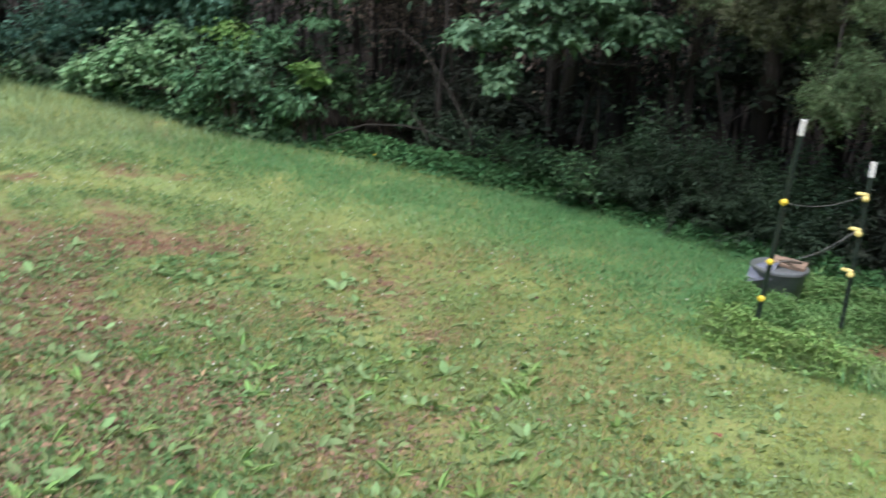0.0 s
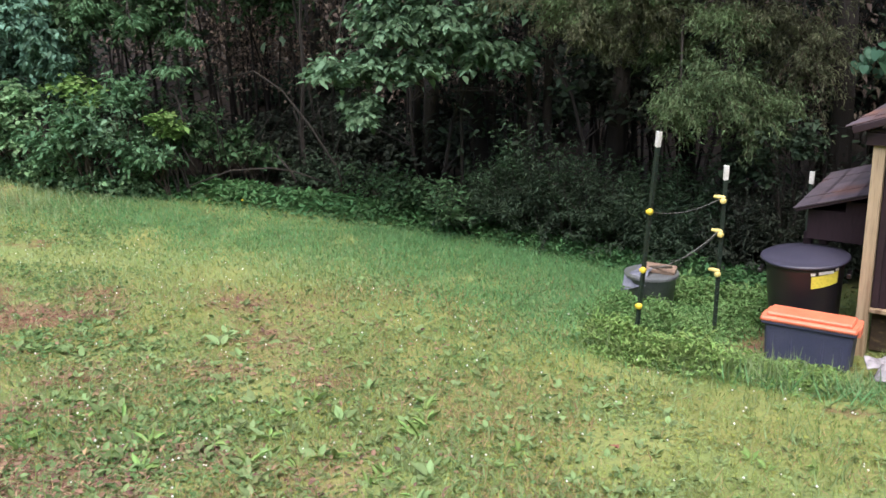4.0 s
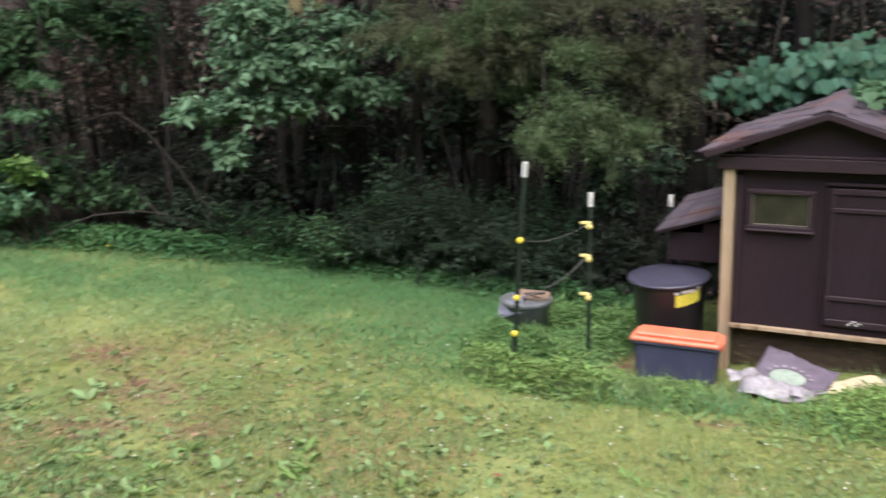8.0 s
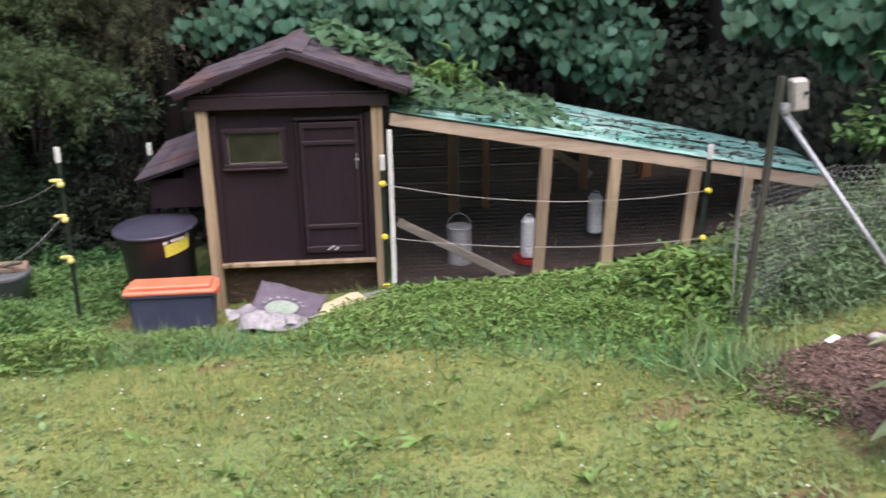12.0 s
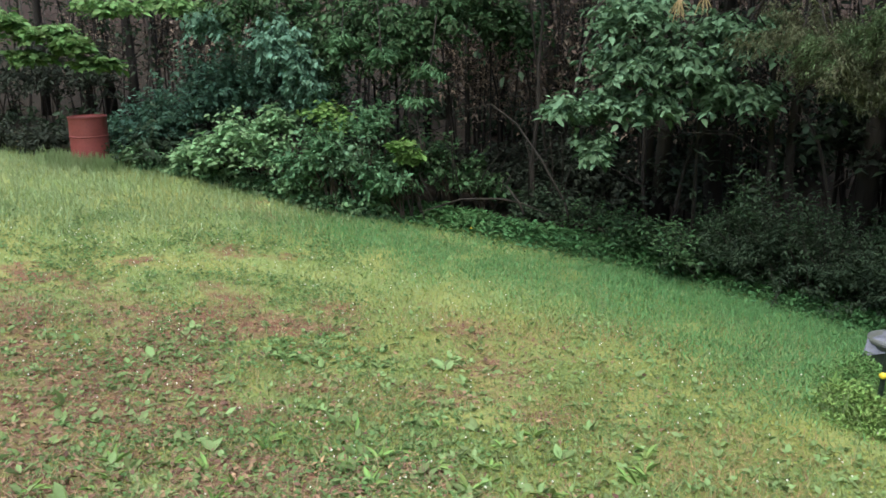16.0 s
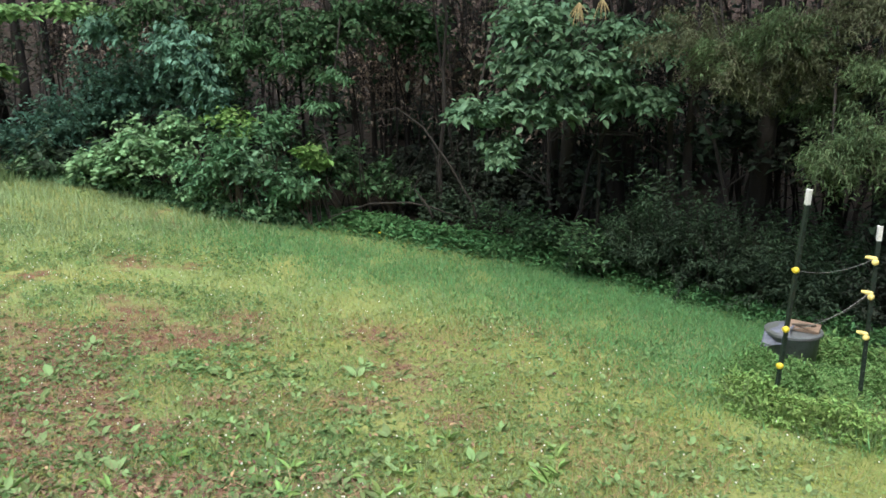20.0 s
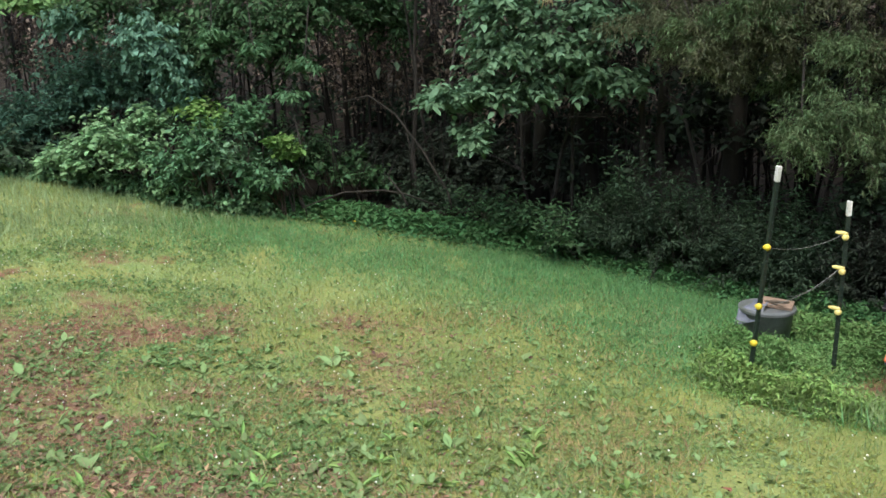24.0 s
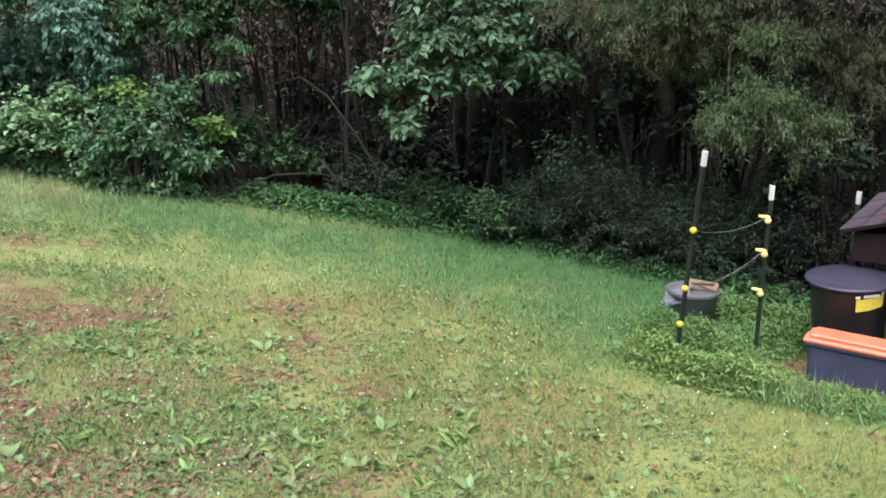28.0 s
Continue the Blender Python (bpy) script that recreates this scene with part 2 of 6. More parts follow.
M = dict(
    brown=material("brown_stained_plywood", (0.0275, 0.0158, 0.0215), (0.0215, 0.0124, 0.0168), spec=0.22, rough=0.66, scale=3, fine=70, stretch=(1, 1, 0.12), bump=0.3),
    browntrim=material("brown_painted_trim", (0.033, 0.0195, 0.0262), (0.025, 0.0148, 0.0198), spec=0.3, rough=0.5, scale=5, fine=60, stretch=(0.2, 1, 1), bump=0.2),
    dark=material("shadowed_board", (0.035, 0.022, 0.018), rough=0.9),
    plank=material("dark_weathered_plank", (0.075, 0.070, 0.050), (0.050, 0.047, 0.036), rough=0.85, scale=4, fine=40, stretch=(0.2, 3, 3), bump=0.3, obrand=0.25),
    rundirt=material("dark_trodden_dirt", (0.045, 0.030, 0.024), (0.030, 0.021, 0.018), rough=0.95, scale=5, fine=50, bump=0.5),
    pine=material("weathered_pine_post", (0.42, 0.315, 0.21), (0.31, 0.225, 0.145), rough=0.75, scale=5, fine=45, stretch=(3, 3, 0.15), bump=0.35, obrand=0.12,
                  stain=(0.17, 0.105, 0.06), stain_scale=5, stain_at=0.58),
    pineh=material("weathered_pine_rail", (0.58, 0.45, 0.34), (0.46, 0.34, 0.25), rough=0.75, scale=5, fine=45, stretch=(0.15, 3, 3), bump=0.35, obrand=0.12,
                   stain=(0.30, 0.20, 0.13), stain_scale=5, stain_at=0.62),
    # reddish wood, brightened towards orange for torchlight that no lamp gives
    redwood=material("torchlit_reddish_post", (0.44, 0.215, 0.085), (0.34, 0.155, 0.065), rough=0.8, scale=5, fine=45, stretch=(3, 3, 0.15), bump=0.3),
    shingle=material("worn_asphalt_shingle", (0.072, 0.058, 0.078), (0.105, 0.084, 0.100), rough=0.75, scale=6, fine=120, bump=0.5, obrand=0.2,
                     stain=(0.125, 0.058, 0.046), stain_scale=2.0, stain_at=0.54),
    teal=material("mildewed_teal_roofing", (0.070, 0.33, 0.275), (0.40, 0.60, 0.55), rough=0.45, scale=3, fine=30, stretch=(0.45, 3.5, 1), bump=0.15,
                  stain=(0.035, 0.05, 0.05), stain_scale=4, stain_at=0.565),
    glass=material("dusty_window_glass", (0.026, 0.026, 0.018), (0.045, 0.045, 0.030), rough=0.22, scale=6, fine=40, bump=0.03, spec=0.22),
    canplastic=material("black_can_plastic", (0.018, 0.016, 0.020), (0.028, 0.022, 0.026), rough=0.42, scale=4, fine=90, bump=0.08),
    lidplastic=material("grey_blue_lid_plastic", (0.042, 0.041, 0.066), (0.056, 0.054, 0.082), rough=0.38, scale=4, fine=90, bump=0.08),
    orange=material("faded_orange_plastic", (0.80, 0.215, 0.125), (0.74, 0.175, 0.095), rough=0.42, scale=5, fine=80, bump=0.05),
    tote=material("navy_tote_plastic", (0.045, 0.050, 0.095), (0.060, 0.065, 0.110), rough=0.45, scale=5, fine=80, bump=0.06),
    yellowlabel=material("yellow_paper_label", (0.75, 0.68, 0.10), (0.68, 0.60, 0.08), rough=0.5, scale=12, bump=0.02),
    white=material("white_paint", (0.78, 0.78, 0.76), (0.66, 0.66, 0.64), rough=0.5, scale=12, fine=70, bump=0.1),
    yellow=material("yellow_plastic_insulator", (0.80, 0.62, 0.07), (0.72, 0.54, 0.05), rough=0.35, scale=30, bump=0.02),
    paleyellow=material("pale_yellow_plastic_insulator", (0.80, 0.66, 0.25), (0.72, 0.58, 0.20), rough=0.4, scale=30, bump=0.02),
    greensteel=material("green_painted_steel", (0.018, 0.035, 0.028), (0.030, 0.045, 0.035), rough=0.5, metal=0.2, scale=20, fine=80, bump=0.15),
    greyboard=material("grey_weathered_board", (0.22, 0.195, 0.17), (0.16, 0.14, 0.12), rough=0.85, scale=5, fine=45, stretch=(0.2, 3, 3), bump=0.35),
    paletub=material("pale_blue_grey_plastic", (0.15, 0.16, 0.175), (0.10, 0.11, 0.115), rough=0.4, scale=7, fine=50, bump=0.08, stain=(0.10, 0.11, 0.10), stain_scale=5, stain_at=0.5),
    tanboard=material("weathered_tan_board", (0.27, 0.19, 0.14), (0.19, 0.13, 0.095), rough=0.85, scale=6, fine=45, stretch=(0.3, 3, 3), bump=0.35),
    palefilm=material("pale_lilac_film", (0.17, 0.18, 0.23), (0.12, 0.13, 0.17), rough=0.5, scale=9, fine=50, bump=0.1),
    oldpost=material("grey_weathered_post", (0.062, 0.060, 0.044), (0.040, 0.045, 0.034), rough=0.8, scale=10, fine=70, stretch=(3, 3, 0.2), bump=0.3),
    zinc=material("galvanised_steel", (0.42, 0.43, 0.45), (0.30, 0.31, 0.33), rough=0.58, metal=0.45, scale=9, fine=50, bump=0.08),
    wire=material("dull_galvanised_wire", (0.17, 0.17, 0.165), (0.12, 0.12, 0.12), rough=0.5, metal=0.4, scale=20, bump=0.0),
    wirelight=material("bright_galvanised_wire", (0.48, 0.48, 0.49), (0.38, 0.38, 0.39), rough=0.5, metal=0.3, scale=20, bump=0.0),
    rope=material("pale_electric_wire", (0.48, 0.46, 0.42), (0.38, 0.36, 0.32), rough=0.7, scale=30, bump=0.0),
    boxgrey=material("grey_plastic_box", (0.42, 0.39, 0.37), (0.36, 0.33, 0.31), rough=0.5, scale=12, bump=0.05),
    redplastic=material("red_plastic_pan", (0.45, 0.03, 0.025), (0.38, 0.02, 0.02), rough=0.4, scale=12, bump=0.03),
    milk=material("milky_white_plastic", (0.70, 0.71, 0.72), (0.60, 0.61, 0.62), rough=0.4, scale=12, bump=0.03),
    rust=material("rusty_red_drum_paint", (0.30, 0.070, 0.066), (0.24, 0.055, 0.050), rough=0.6, scale=4, fine=50, bump=0.2,
                  stain=(0.14, 0.05, 0.03), stain_scale=5, stain_at=0.62),
    bag=material("purple_grey_feed_bag", (0.16, 0.13, 0.17), (0.12, 0.10, 0.13), rough=0.4, scale=10, fine=50, bump=0.15),
    bagwhite=material("white_feed_bag_film", (0.35, 0.33, 0.35), (0.19, 0.175, 0.19), rough=0.4, scale=10, fine=40, bump=0.15),
    baggreen=material("green_and_white_print", (0.33, 0.40, 0.33), (0.24, 0.30, 0.25), rough=0.4, scale=14, bump=0.05),
    cardboard=material("cream_cardboard", (0.58, 0.49, 0.33), (0.48, 0.39, 0.25), rough=0.8, scale=8, bump=0.1),
    mulch=material("red_brown_straw_mulch", (0.21, 0.135, 0.115), (0.14, 0.090, 0.078), rough=0.95, scale=7, fine=60, bump=0.6,
                   stain=(0.30, 0.17, 0.12), stain_scale=14, stain_at=0.6),
    straw=material("dry_brown_straw", (0.44, 0.325, 0.275), (0.29, 0.195, 0.165), rough=0.9, scale=3, bump=0.0, island=0.5),
    stone=material("pale_stone", (0.42, 0.38, 0.36), (0.32, 0.28, 0.26), rough=0.85, scale=15, bump=0.3),
    # bark set below its own tone to hold the shade on the trunks
    bark=material("shade_darkened_bark", (0.019, 0.016, 0.014), (0.028, 0.023, 0.020), rough=0.95, scale=5, fine=30, stretch=(3, 3, 0.4), bump=0.8, obrand=0.3),
    # dead wood coloured near black for the shade in the brush
    limbwood=material("shaded_dead_limb", (0.015, 0.012, 0.010), (0.022, 0.018, 0.014), rough=0.9, scale=6, fine=40, bump=0.5),
    deadwood=material("dull_dead_limb", (0.105, 0.080, 0.060), (0.070, 0.055, 0.042), rough=0.9, scale=6, fine=40, bump=0.5, obrand=0.25),
    drybrush=material("dry_brown_brush", (0.23, 0.175, 0.142), (0.16, 0.122, 0.098), rough=0.9, scale=3, bump=0.0, island=0.4),
    litterdark=material("dead_leaf", (0.060, 0.042, 0.030), (0.035, 0.028, 0.024), rough=0.9, scale=3, bump=0.0, island=0.4),
    # backdrop brown, lightened to stand for haze in the depth of the wood
    backbrown=material("lightened_brown_backdrop", (0.190, 0.148, 0.122), (0.130, 0.102, 0.084), rough=0.95, scale=1.5, fine=25, bump=0.4, island=0.5),
    grass=leaf_mat("lawn_grass_blade", (0.178, 0.268, 0.085), (0.242, 0.297, 0.096), island=0.3, scale=0.9),
    tallgrass=leaf_mat("long_grass_blade", (0.205, 0.305, 0.135), (0.25, 0.335, 0.165), island=0.22, scale=0.5),
    bankgrass=leaf_mat("pale_bank_grass_blade", (0.265, 0.365, 0.185), (0.31, 0.395, 0.215), island=0.22, scale=0.5),
    drygrass=leaf_mat("dry_grass_blade", (0.37, 0.27, 0.145), (0.31, 0.205, 0.115), island=0.4, scale=0.6),
    clover=leaf_mat("clover_leaf", (0.15, 0.225, 0.085), (0.195, 0.26, 0.11), island=0.4, scale=0.8),
    darkclover=leaf_mat("dark_clover_leaf", (0.085, 0.165, 0.060), (0.12, 0.20, 0.075), island=0.4, scale=0.8),
    weed=leaf_mat("weed_leaf", (0.165, 0.285, 0.085), (0.215, 0.335, 0.11), island=0.4, scale=1.2),
    # weed leaf again, darker for the shade beside the fence posts
    rank=leaf_mat("shaded_weed_leaf", (0.125, 0.245, 0.085), (0.17, 0.295, 0.11), island=0.4, scale=1.2),
    dusty=leaf_mat("dusty_weed_leaf", (0.135, 0.22, 0.115), (0.18, 0.265, 0.145), island=0.4, scale=1.2),
    skirt=material("straw_netting_over_shade", (0.070, 0.046, 0.027), (0.042, 0.028, 0.018), rough=0.95, scale=9, fine=70, stretch=(1, 1, 3), bump=0.6, stain=(0.12, 0.085, 0.045), stain_scale=16, stain_at=0.6),
    shade=leaf_mat("shade_plant_leaf", (0.052, 0.145, 0.055), (0.078, 0.18, 0.07), island=0.4),
    emerald=leaf_mat("deep_green_grass_blade", (0.118, 0.280, 0.112), (0.155, 0.310, 0.135), island=0.35, scale=0.6),
    light=leaf_mat("light_green_leaf", (0.112, 0.212, 0.125), (0.152, 0.262, 0.155), island=0.4),
    maple=leaf_mat("yellow_green_maple_leaf", (0.115, 0.225, 0.085), (0.16, 0.28, 0.105), island=0.35),
    # mid green leaf again, darkened for shade under the boughs
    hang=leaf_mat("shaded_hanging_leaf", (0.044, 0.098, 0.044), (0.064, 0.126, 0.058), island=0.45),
    moss=leaf_mat("yellow_green_moss", (0.235, 0.27, 0.07), (0.285, 0.30, 0.085), island=0.3, scale=2.0),
    paleweed=leaf_mat("pale_broad_weed_leaf", (0.165, 0.265, 0.105), (0.215, 0.31, 0.14), island=0.35),
    bank=leaf_mat("bank_shrub_leaf", (0.172, 0.312, 0.160), (0.220, 0.370, 0.195), island=0.35),
    mid=leaf_mat("mid_green_leaf", (0.075, 0.17, 0.085), (0.105, 0.215, 0.11), island=0.45),
    blue=leaf_mat("blue_green_leaf", (0.095, 0.205, 0.145), (0.135, 0.255, 0.185), island=0.4),
    # leaf green with the shade of the wood put into it
    deep=leaf_mat("shaded_green_leaf", (0.034, 0.060, 0.037), (0.046, 0.076, 0.046), island=0.25),
    # feathery leaf, its green darkened for shade at the edge
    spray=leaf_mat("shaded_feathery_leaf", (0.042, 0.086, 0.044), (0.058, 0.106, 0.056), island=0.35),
    # near-black leaf: the deepest shade of the wood is in its colour
    gloom=leaf_mat("shade_darkened_leaf", (0.034, 0.046, 0.034), (0.044, 0.058, 0.043), island=0.3),
    heart=leaf_mat("heart_shaped_leaf", (0.054, 0.140, 0.088), (0.085, 0.185, 0.122), island=0.45, rough=0.42),
    vine=leaf_mat("pale_vine_leaf", (0.075, 0.165, 0.085), (0.115, 0.21, 0.115), island=0.45, rough=0.5),
    lime=leaf_mat("lime_green_leaf", (0.135, 0.255, 0.075), (0.17, 0.30, 0.095), island=0.3),
    cedardim=leaf_mat("dull_brownish_cedar_spray", (0.118, 0.138, 0.084), (0.170, 0.188, 0.113), island=0.5, rough=0.8),
    cedar=leaf_mat("cedar_spray", (0.105, 0.165, 0.085), (0.160, 0.230, 0.118), island=0.55, rough=0.8),
    canopy=leaf_mat("canopy_leaf", (0.035, 0.090, 0.028), (0.050, 0.110, 0.036), island=0.4),
    redleaf=material("dry_red_leaf", (0.24, 0.085, 0.055), (0.18, 0.06, 0.04), rough=0.8, scale=30, bump=0.1),
    deadbits=material("scattered_dead_leaf", (0.25, 0.155, 0.095), (0.15, 0.095, 0.065), rough=0.9, scale=3, bump=0.0, island=0.6),
    pinestraw=material("faded_pine_straw", (0.31, 0.195, 0.138), (0.21, 0.125, 0.09), rough=0.9, scale=3, bump=0.0, island=0.45),
    paletuft=material("pale_dry_tuft", (0.46, 0.37, 0.20), (0.36, 0.27, 0.14), rough=0.9, scale=9, bump=0.0),
    petal=material("white_clover_head", (0.75, 0.75, 0.68), (0.62, 0.62, 0.52), rough=0.8, scale=40, bump=0.0),
    pale=leaf_mat("pale_broad_leaf", (0.36, 0.43, 0.24), (0.29, 0.38, 0.18), island=0.2),
)


# ---- helpers of form ----
def part(name, bm, mat, parent, label="", smooth=False):
    me = bpy.data.meshes.new(name)
    bm.to_mesh(me)
    bm.free()
    me.materials.append(M[mat])
    if smooth:
        me.polygons.foreach_set("use_smooth", [True] * len(me.polygons))
    ob = new(name, me)
    ob.parent = parent
    return tagged(ob, label) if label else ob


def thing(name, m, label, category, group=""):
    ob = new(name)
    ob.empty_display_size = 0.1
    ob.matrix_world = m
    return tagged(ob, label, category, group)


def box(c, size, m=None, bevel=0.004, bm=None, taper=0.0):
    """A bevelled box round c; taper narrows its foot."""
    bm = bm or bmesh.new()
    made = bmesh.ops.create_cube(bm, size=1.0)["verts"]
    for v in made:
        k = 1 - taper if v.co.z < 0 else 1
        v.co = Vector((v.co.x * size[0] * k, v.co.y * size[1] * k, v.co.z * size[2]))
    edges = list({e for v in made for e in v.link_edges})
    if bevel:
        out = bmesh.ops.bevel(bm, geom=edges, offset=min(bevel, min(size) * 0.3), segments=1, affect="EDGES")
        made = list({v for v in out["verts"]} | {v for v in made if v.is_valid})
    for v in made:
        v.co = (m @ v.co if m else v.co) + Vector(c)
    return bm


def beam(a, b, w, h, bm=None, up=(0, 0, 1)):
    """A sawn timber from a to b, w wide and h high."""
    a, b = Vector(a), Vector(b)
    z = (b - a).normalized()
    x = Vector(up).cross(z)
    x = x.normalized() if x.length > 1e-4 else Vector((1, 0, 0))
    y = z.cross(x)
    return box((a + b) / 2, (w, h, (b - a).length), Matrix((x, y, z)).transposed(), 0.004, bm)


def tube(points, radii, sides=8, bm=None, caps=True):
    """A tapered tube along points."""
    bm = bm or bmesh.new()
    pts = [Vector(p) for p in points]
    radii = radii if hasattr(radii, "__len__") else [radii] * len(pts)
    rings, side = [], Vector((1, 0.3, 0.1)).normalized()
    for i, p in enumerate(pts):
        d = (pts[min(i + 1, len(pts) - 1)] - pts[max(i - 1, 0)]).normalized()
        side = (side - d * side.dot(d))
        side = side.normalized() if side.length > 1e-5 else d.orthogonal().normalized()
        other = d.cross(side)
        rings.append([bm.verts.new(p + (side * math.cos(2 * math.pi * k / sides) + other * math.sin(2 * math.pi * k / sides)) * radii[i]) for k in range(sides)])
    for r, s in zip(rings, rings[1:]):
        for k in range(sides):
            bm.faces.new((r[k], r[(k + 1) % sides], s[(k + 1) % sides], s[k]))
    if caps:
        bm.faces.new(rings[0][::-1])
        bm.faces.new(rings[-1])
    return bm


def lathe(profile, sides=32, bm=None, at=(0, 0, 0)):
    """A turned form from (radius, height) pairs."""
    bm = bm or bmesh.new()
    rings = [[bm.verts.new((at[0] + r * math.cos(2 * math.pi * k / sides), at[1] + r * math.sin(2 * math.pi * k / sides), at[2] + z)) for k in range(sides)] for r, z in profile]
    for r, s in zip(rings, rings[1:]):
        for k in range(sides):
            bm.faces.new((r[k], r[(k + 1) % sides], s[(k + 1) % sides], s[k]))
    bm.faces.new(rings[0][::-1])
    bm.faces.new(rings[-1])
    return bm


def sag(a, b, drop, n=12):
    a, b = Vector(a), Vector(b)
    return [a.lerp(b, i / n) - Vector((0, 0, drop * 4 * (i / n) * (1 - i / n))) for i in range(n + 1)]


def raw_mesh(name, verts, faces, mat):
    """A mesh from arrays: verts (n, 3), faces (m, k)."""
    me = bpy.data.meshes.new(name)
    verts, faces = np.asarray(verts, np.float32), np.asarray(faces, np.int32)
    m, k = faces.shape
    me.vertices.add(len(verts))
    me.vertices.foreach_set("co", verts.ravel())
    me.loops.add(m * k)
    me.loops.foreach_set("vertex_index", faces.ravel())
    me.polygons.add(m)
    me.polygons.foreach_set("loop_start", np.arange(0, m * k, k, dtype=np.int32))
    me.update(calc_edges=True)
    me.materials.append(M[mat])
    return me


rng = np.random.default_rng(7)
# leaf outlines in the plane: x across, y along, z the fold
LEAF = dict(
    spike=([(-0.5, 0, 0), (0.5, 0, 0), (0, 1, 0.25)], [(0, 1, 2)]),
    blade=([(-0.5, 0, 0), (0.5, 0, 0), (0.32, 0.55, 0.10), (-0.32, 0.55, 0.10), (0, 1, 0.34)], [(0, 1, 2), (0, 2, 3), (3, 2, 4)]),
    oval=([(0, 0, 0), (0.44, 0.26, 0.08), (0.46, 0.58, 0.06), (0, 1, -0.12), (-0.46, 0.58, 0.06), (-0.44, 0.26, 0.08)], [(0, 1, 2), (0, 2, 3), (0, 3, 4), (0, 4, 5)]),
    lance=([(0, 0, 0), (0.5, 0.35, 0.12), (0, 1, -0.18), (-0.5, 0.35, 0.12)], [(0, 1, 2), (0, 2, 3)]),
    heart=([(0, 0.08, 0), (0.26, -0.05, 0.04), (0.50, 0.12, 0.07), (0.50, 0.45, 0.05), (0.27, 0.80, 0.0), (0, 1.0, -0.10), (-0.27, 0.80, 0.0), (-0.50, 0.45, 0.05), (-0.50, 0.12, 0.07), (-0.26, -0.05, 0.04)], [(0, 1, 2), (0, 2, 3), (0, 3, 4), (0, 4, 5), (0, 5, 6), (0, 6, 7), (0, 7, 8), (0, 8, 9)]),
    round=([(0, 0, 0), (0.5, 0.3, 0.08), (0.36, 0.85, 0.04), (-0.36, 0.85, 0.04), (-0.5, 0.3, 0.08)], [(0, 1, 2), (0, 2, 3), (0, 3, 4)]),
)


def leaves(kind, places, length, width, yaw, pitch, roll):
    """Arrays of verts and faces: one leaf a place. pitch: how far the tip rises from level, radians."""
    base, tri = np.array(LEAF[kind][0]), np.array(LEAF[kind][1])
    n = len(places)
    length, width = np.broadcast_to(length, n), np.broadcast_to(width, n)
    v = np.repeat(base[None], n, 0) * np.stack([width, length, length], -1)[:, None]
    cr, sr = np.cos(roll)[:, None], np.sin(roll)[:, None]
    x, y, z = v[..., 0], v[..., 1], v[..., 2]
    x, z = x * cr + z * sr, -x * sr + z * cr
    cp, sp = np.cos(pitch)[:, None], np.sin(pitch)[:, None]
    y, z = y * cp - z * sp, y * sp + z * cp
    cy, sy = np.cos(yaw)[:, None], np.sin(yaw)[:, None]
    x, y = x * cy - y * sy, x * sy + y * cy
    v = np.stack([x, y, z], -1) + places[:, None]
    f = tri[None] + (np.arange(n) * len(base))[:, None, None]
    return v.reshape(-1, 3), f.reshape(-1, 3)


def tuck(name, kind, places, length, width, mat, parent=None, pitch=(0.0, 0.5), rollspread=0.4, spread=0.3, yaw=None):
    """Leaves as one mesh object. pitch: mean and spread."""
    n = len(places)
    yaw = rng.uniform(0, 2 * np.pi, n) if yaw is None else yaw
    L = length * np.exp(np.clip(rng.normal(0, spread, n), -1.5 * spread, 1.5 * spread))
    v, f = leaves(kind, np.asarray(places), L, L * width, yaw, rng.normal(pitch[0], pitch[1], n), rng.normal(0, rollspread, n))
    ob = new(name, raw_mesh(name, v, f, mat))
    ob.parent = parent
    return ob


def clumps(n, per, size, radius, seed=0, shell=0.55, floor=None):
    """Leaf places in clumps inside an ellipsoid of half-axes size; shell pushes the clumps outwards."""
    d = rng.normal(size=(n, 3))
    d /= np.linalg.norm(d, axis=1)[:, None]
    r = rng.uniform(shell ** 3, 1, n) ** (1 / 3)
    c = d * r[:, None] * np.asarray(size) * rng.uniform(0.8, 1.12, (n, 1))
    p = np.repeat(c, per, 0) + rng.normal(size=(n * per, 3)) * radius * np.array([1, 1, 0.7])
    if floor is not None:
        p = p[p[:, 2] > floor]
    return p


def shoots(n, per, size, droop=0.1, jitter=0.03, up=-0.3, inner=0.25):
    """Leafy shoots that grow out of a middle: leaf places, their headings, and the shoots' own lines."""
    d = rng.normal(size=(n, 3))
    d /= np.linalg.norm(d, axis=1)[:, None]
    d[:, 2] = np.where(d[:, 2] < up, -d[:, 2], d[:, 2])
    end = d * rng.uniform(0.6, 1.32, (n, 1)) * np.asarray(size)
    start = end * inner * rng.uniform(0, 1.6, (n, 1)) + rng.normal(size=(n, 3)) * 0.12 * np.asarray(size)
    t = np.clip((np.arange(per) + 0.5) / per + rng.normal(0, 0.03, (n, per)), 0.08, 1.02)
    p = start[:, None] + (end - start)[:, None] * t[..., None]
    p[..., 2] -= droop * t ** 2 * np.linalg.norm(end - start, axis=1)[:, None]
    heading = np.arctan2(-(end - start)[:, 0], (end - start)[:, 1])
    side = np.where(np.arange(per) % 2, 1, -1)
    yaw = heading[:, None] + side * rng.uniform(0.5, 1.3, (n, per))
    p = p + rng.normal(0, jitter, p.shape)
    tip = end.copy()
    tip[:, 2] -= droop * np.linalg.norm(end - start, axis=1)
    mid = (start + end) / 2
    mid[:, 2] -= droop * 0.25 * np.linalg.norm(end - start, axis=1)
    return p.reshape(-1, 3), yaw.ravel(), (start, mid, tip)


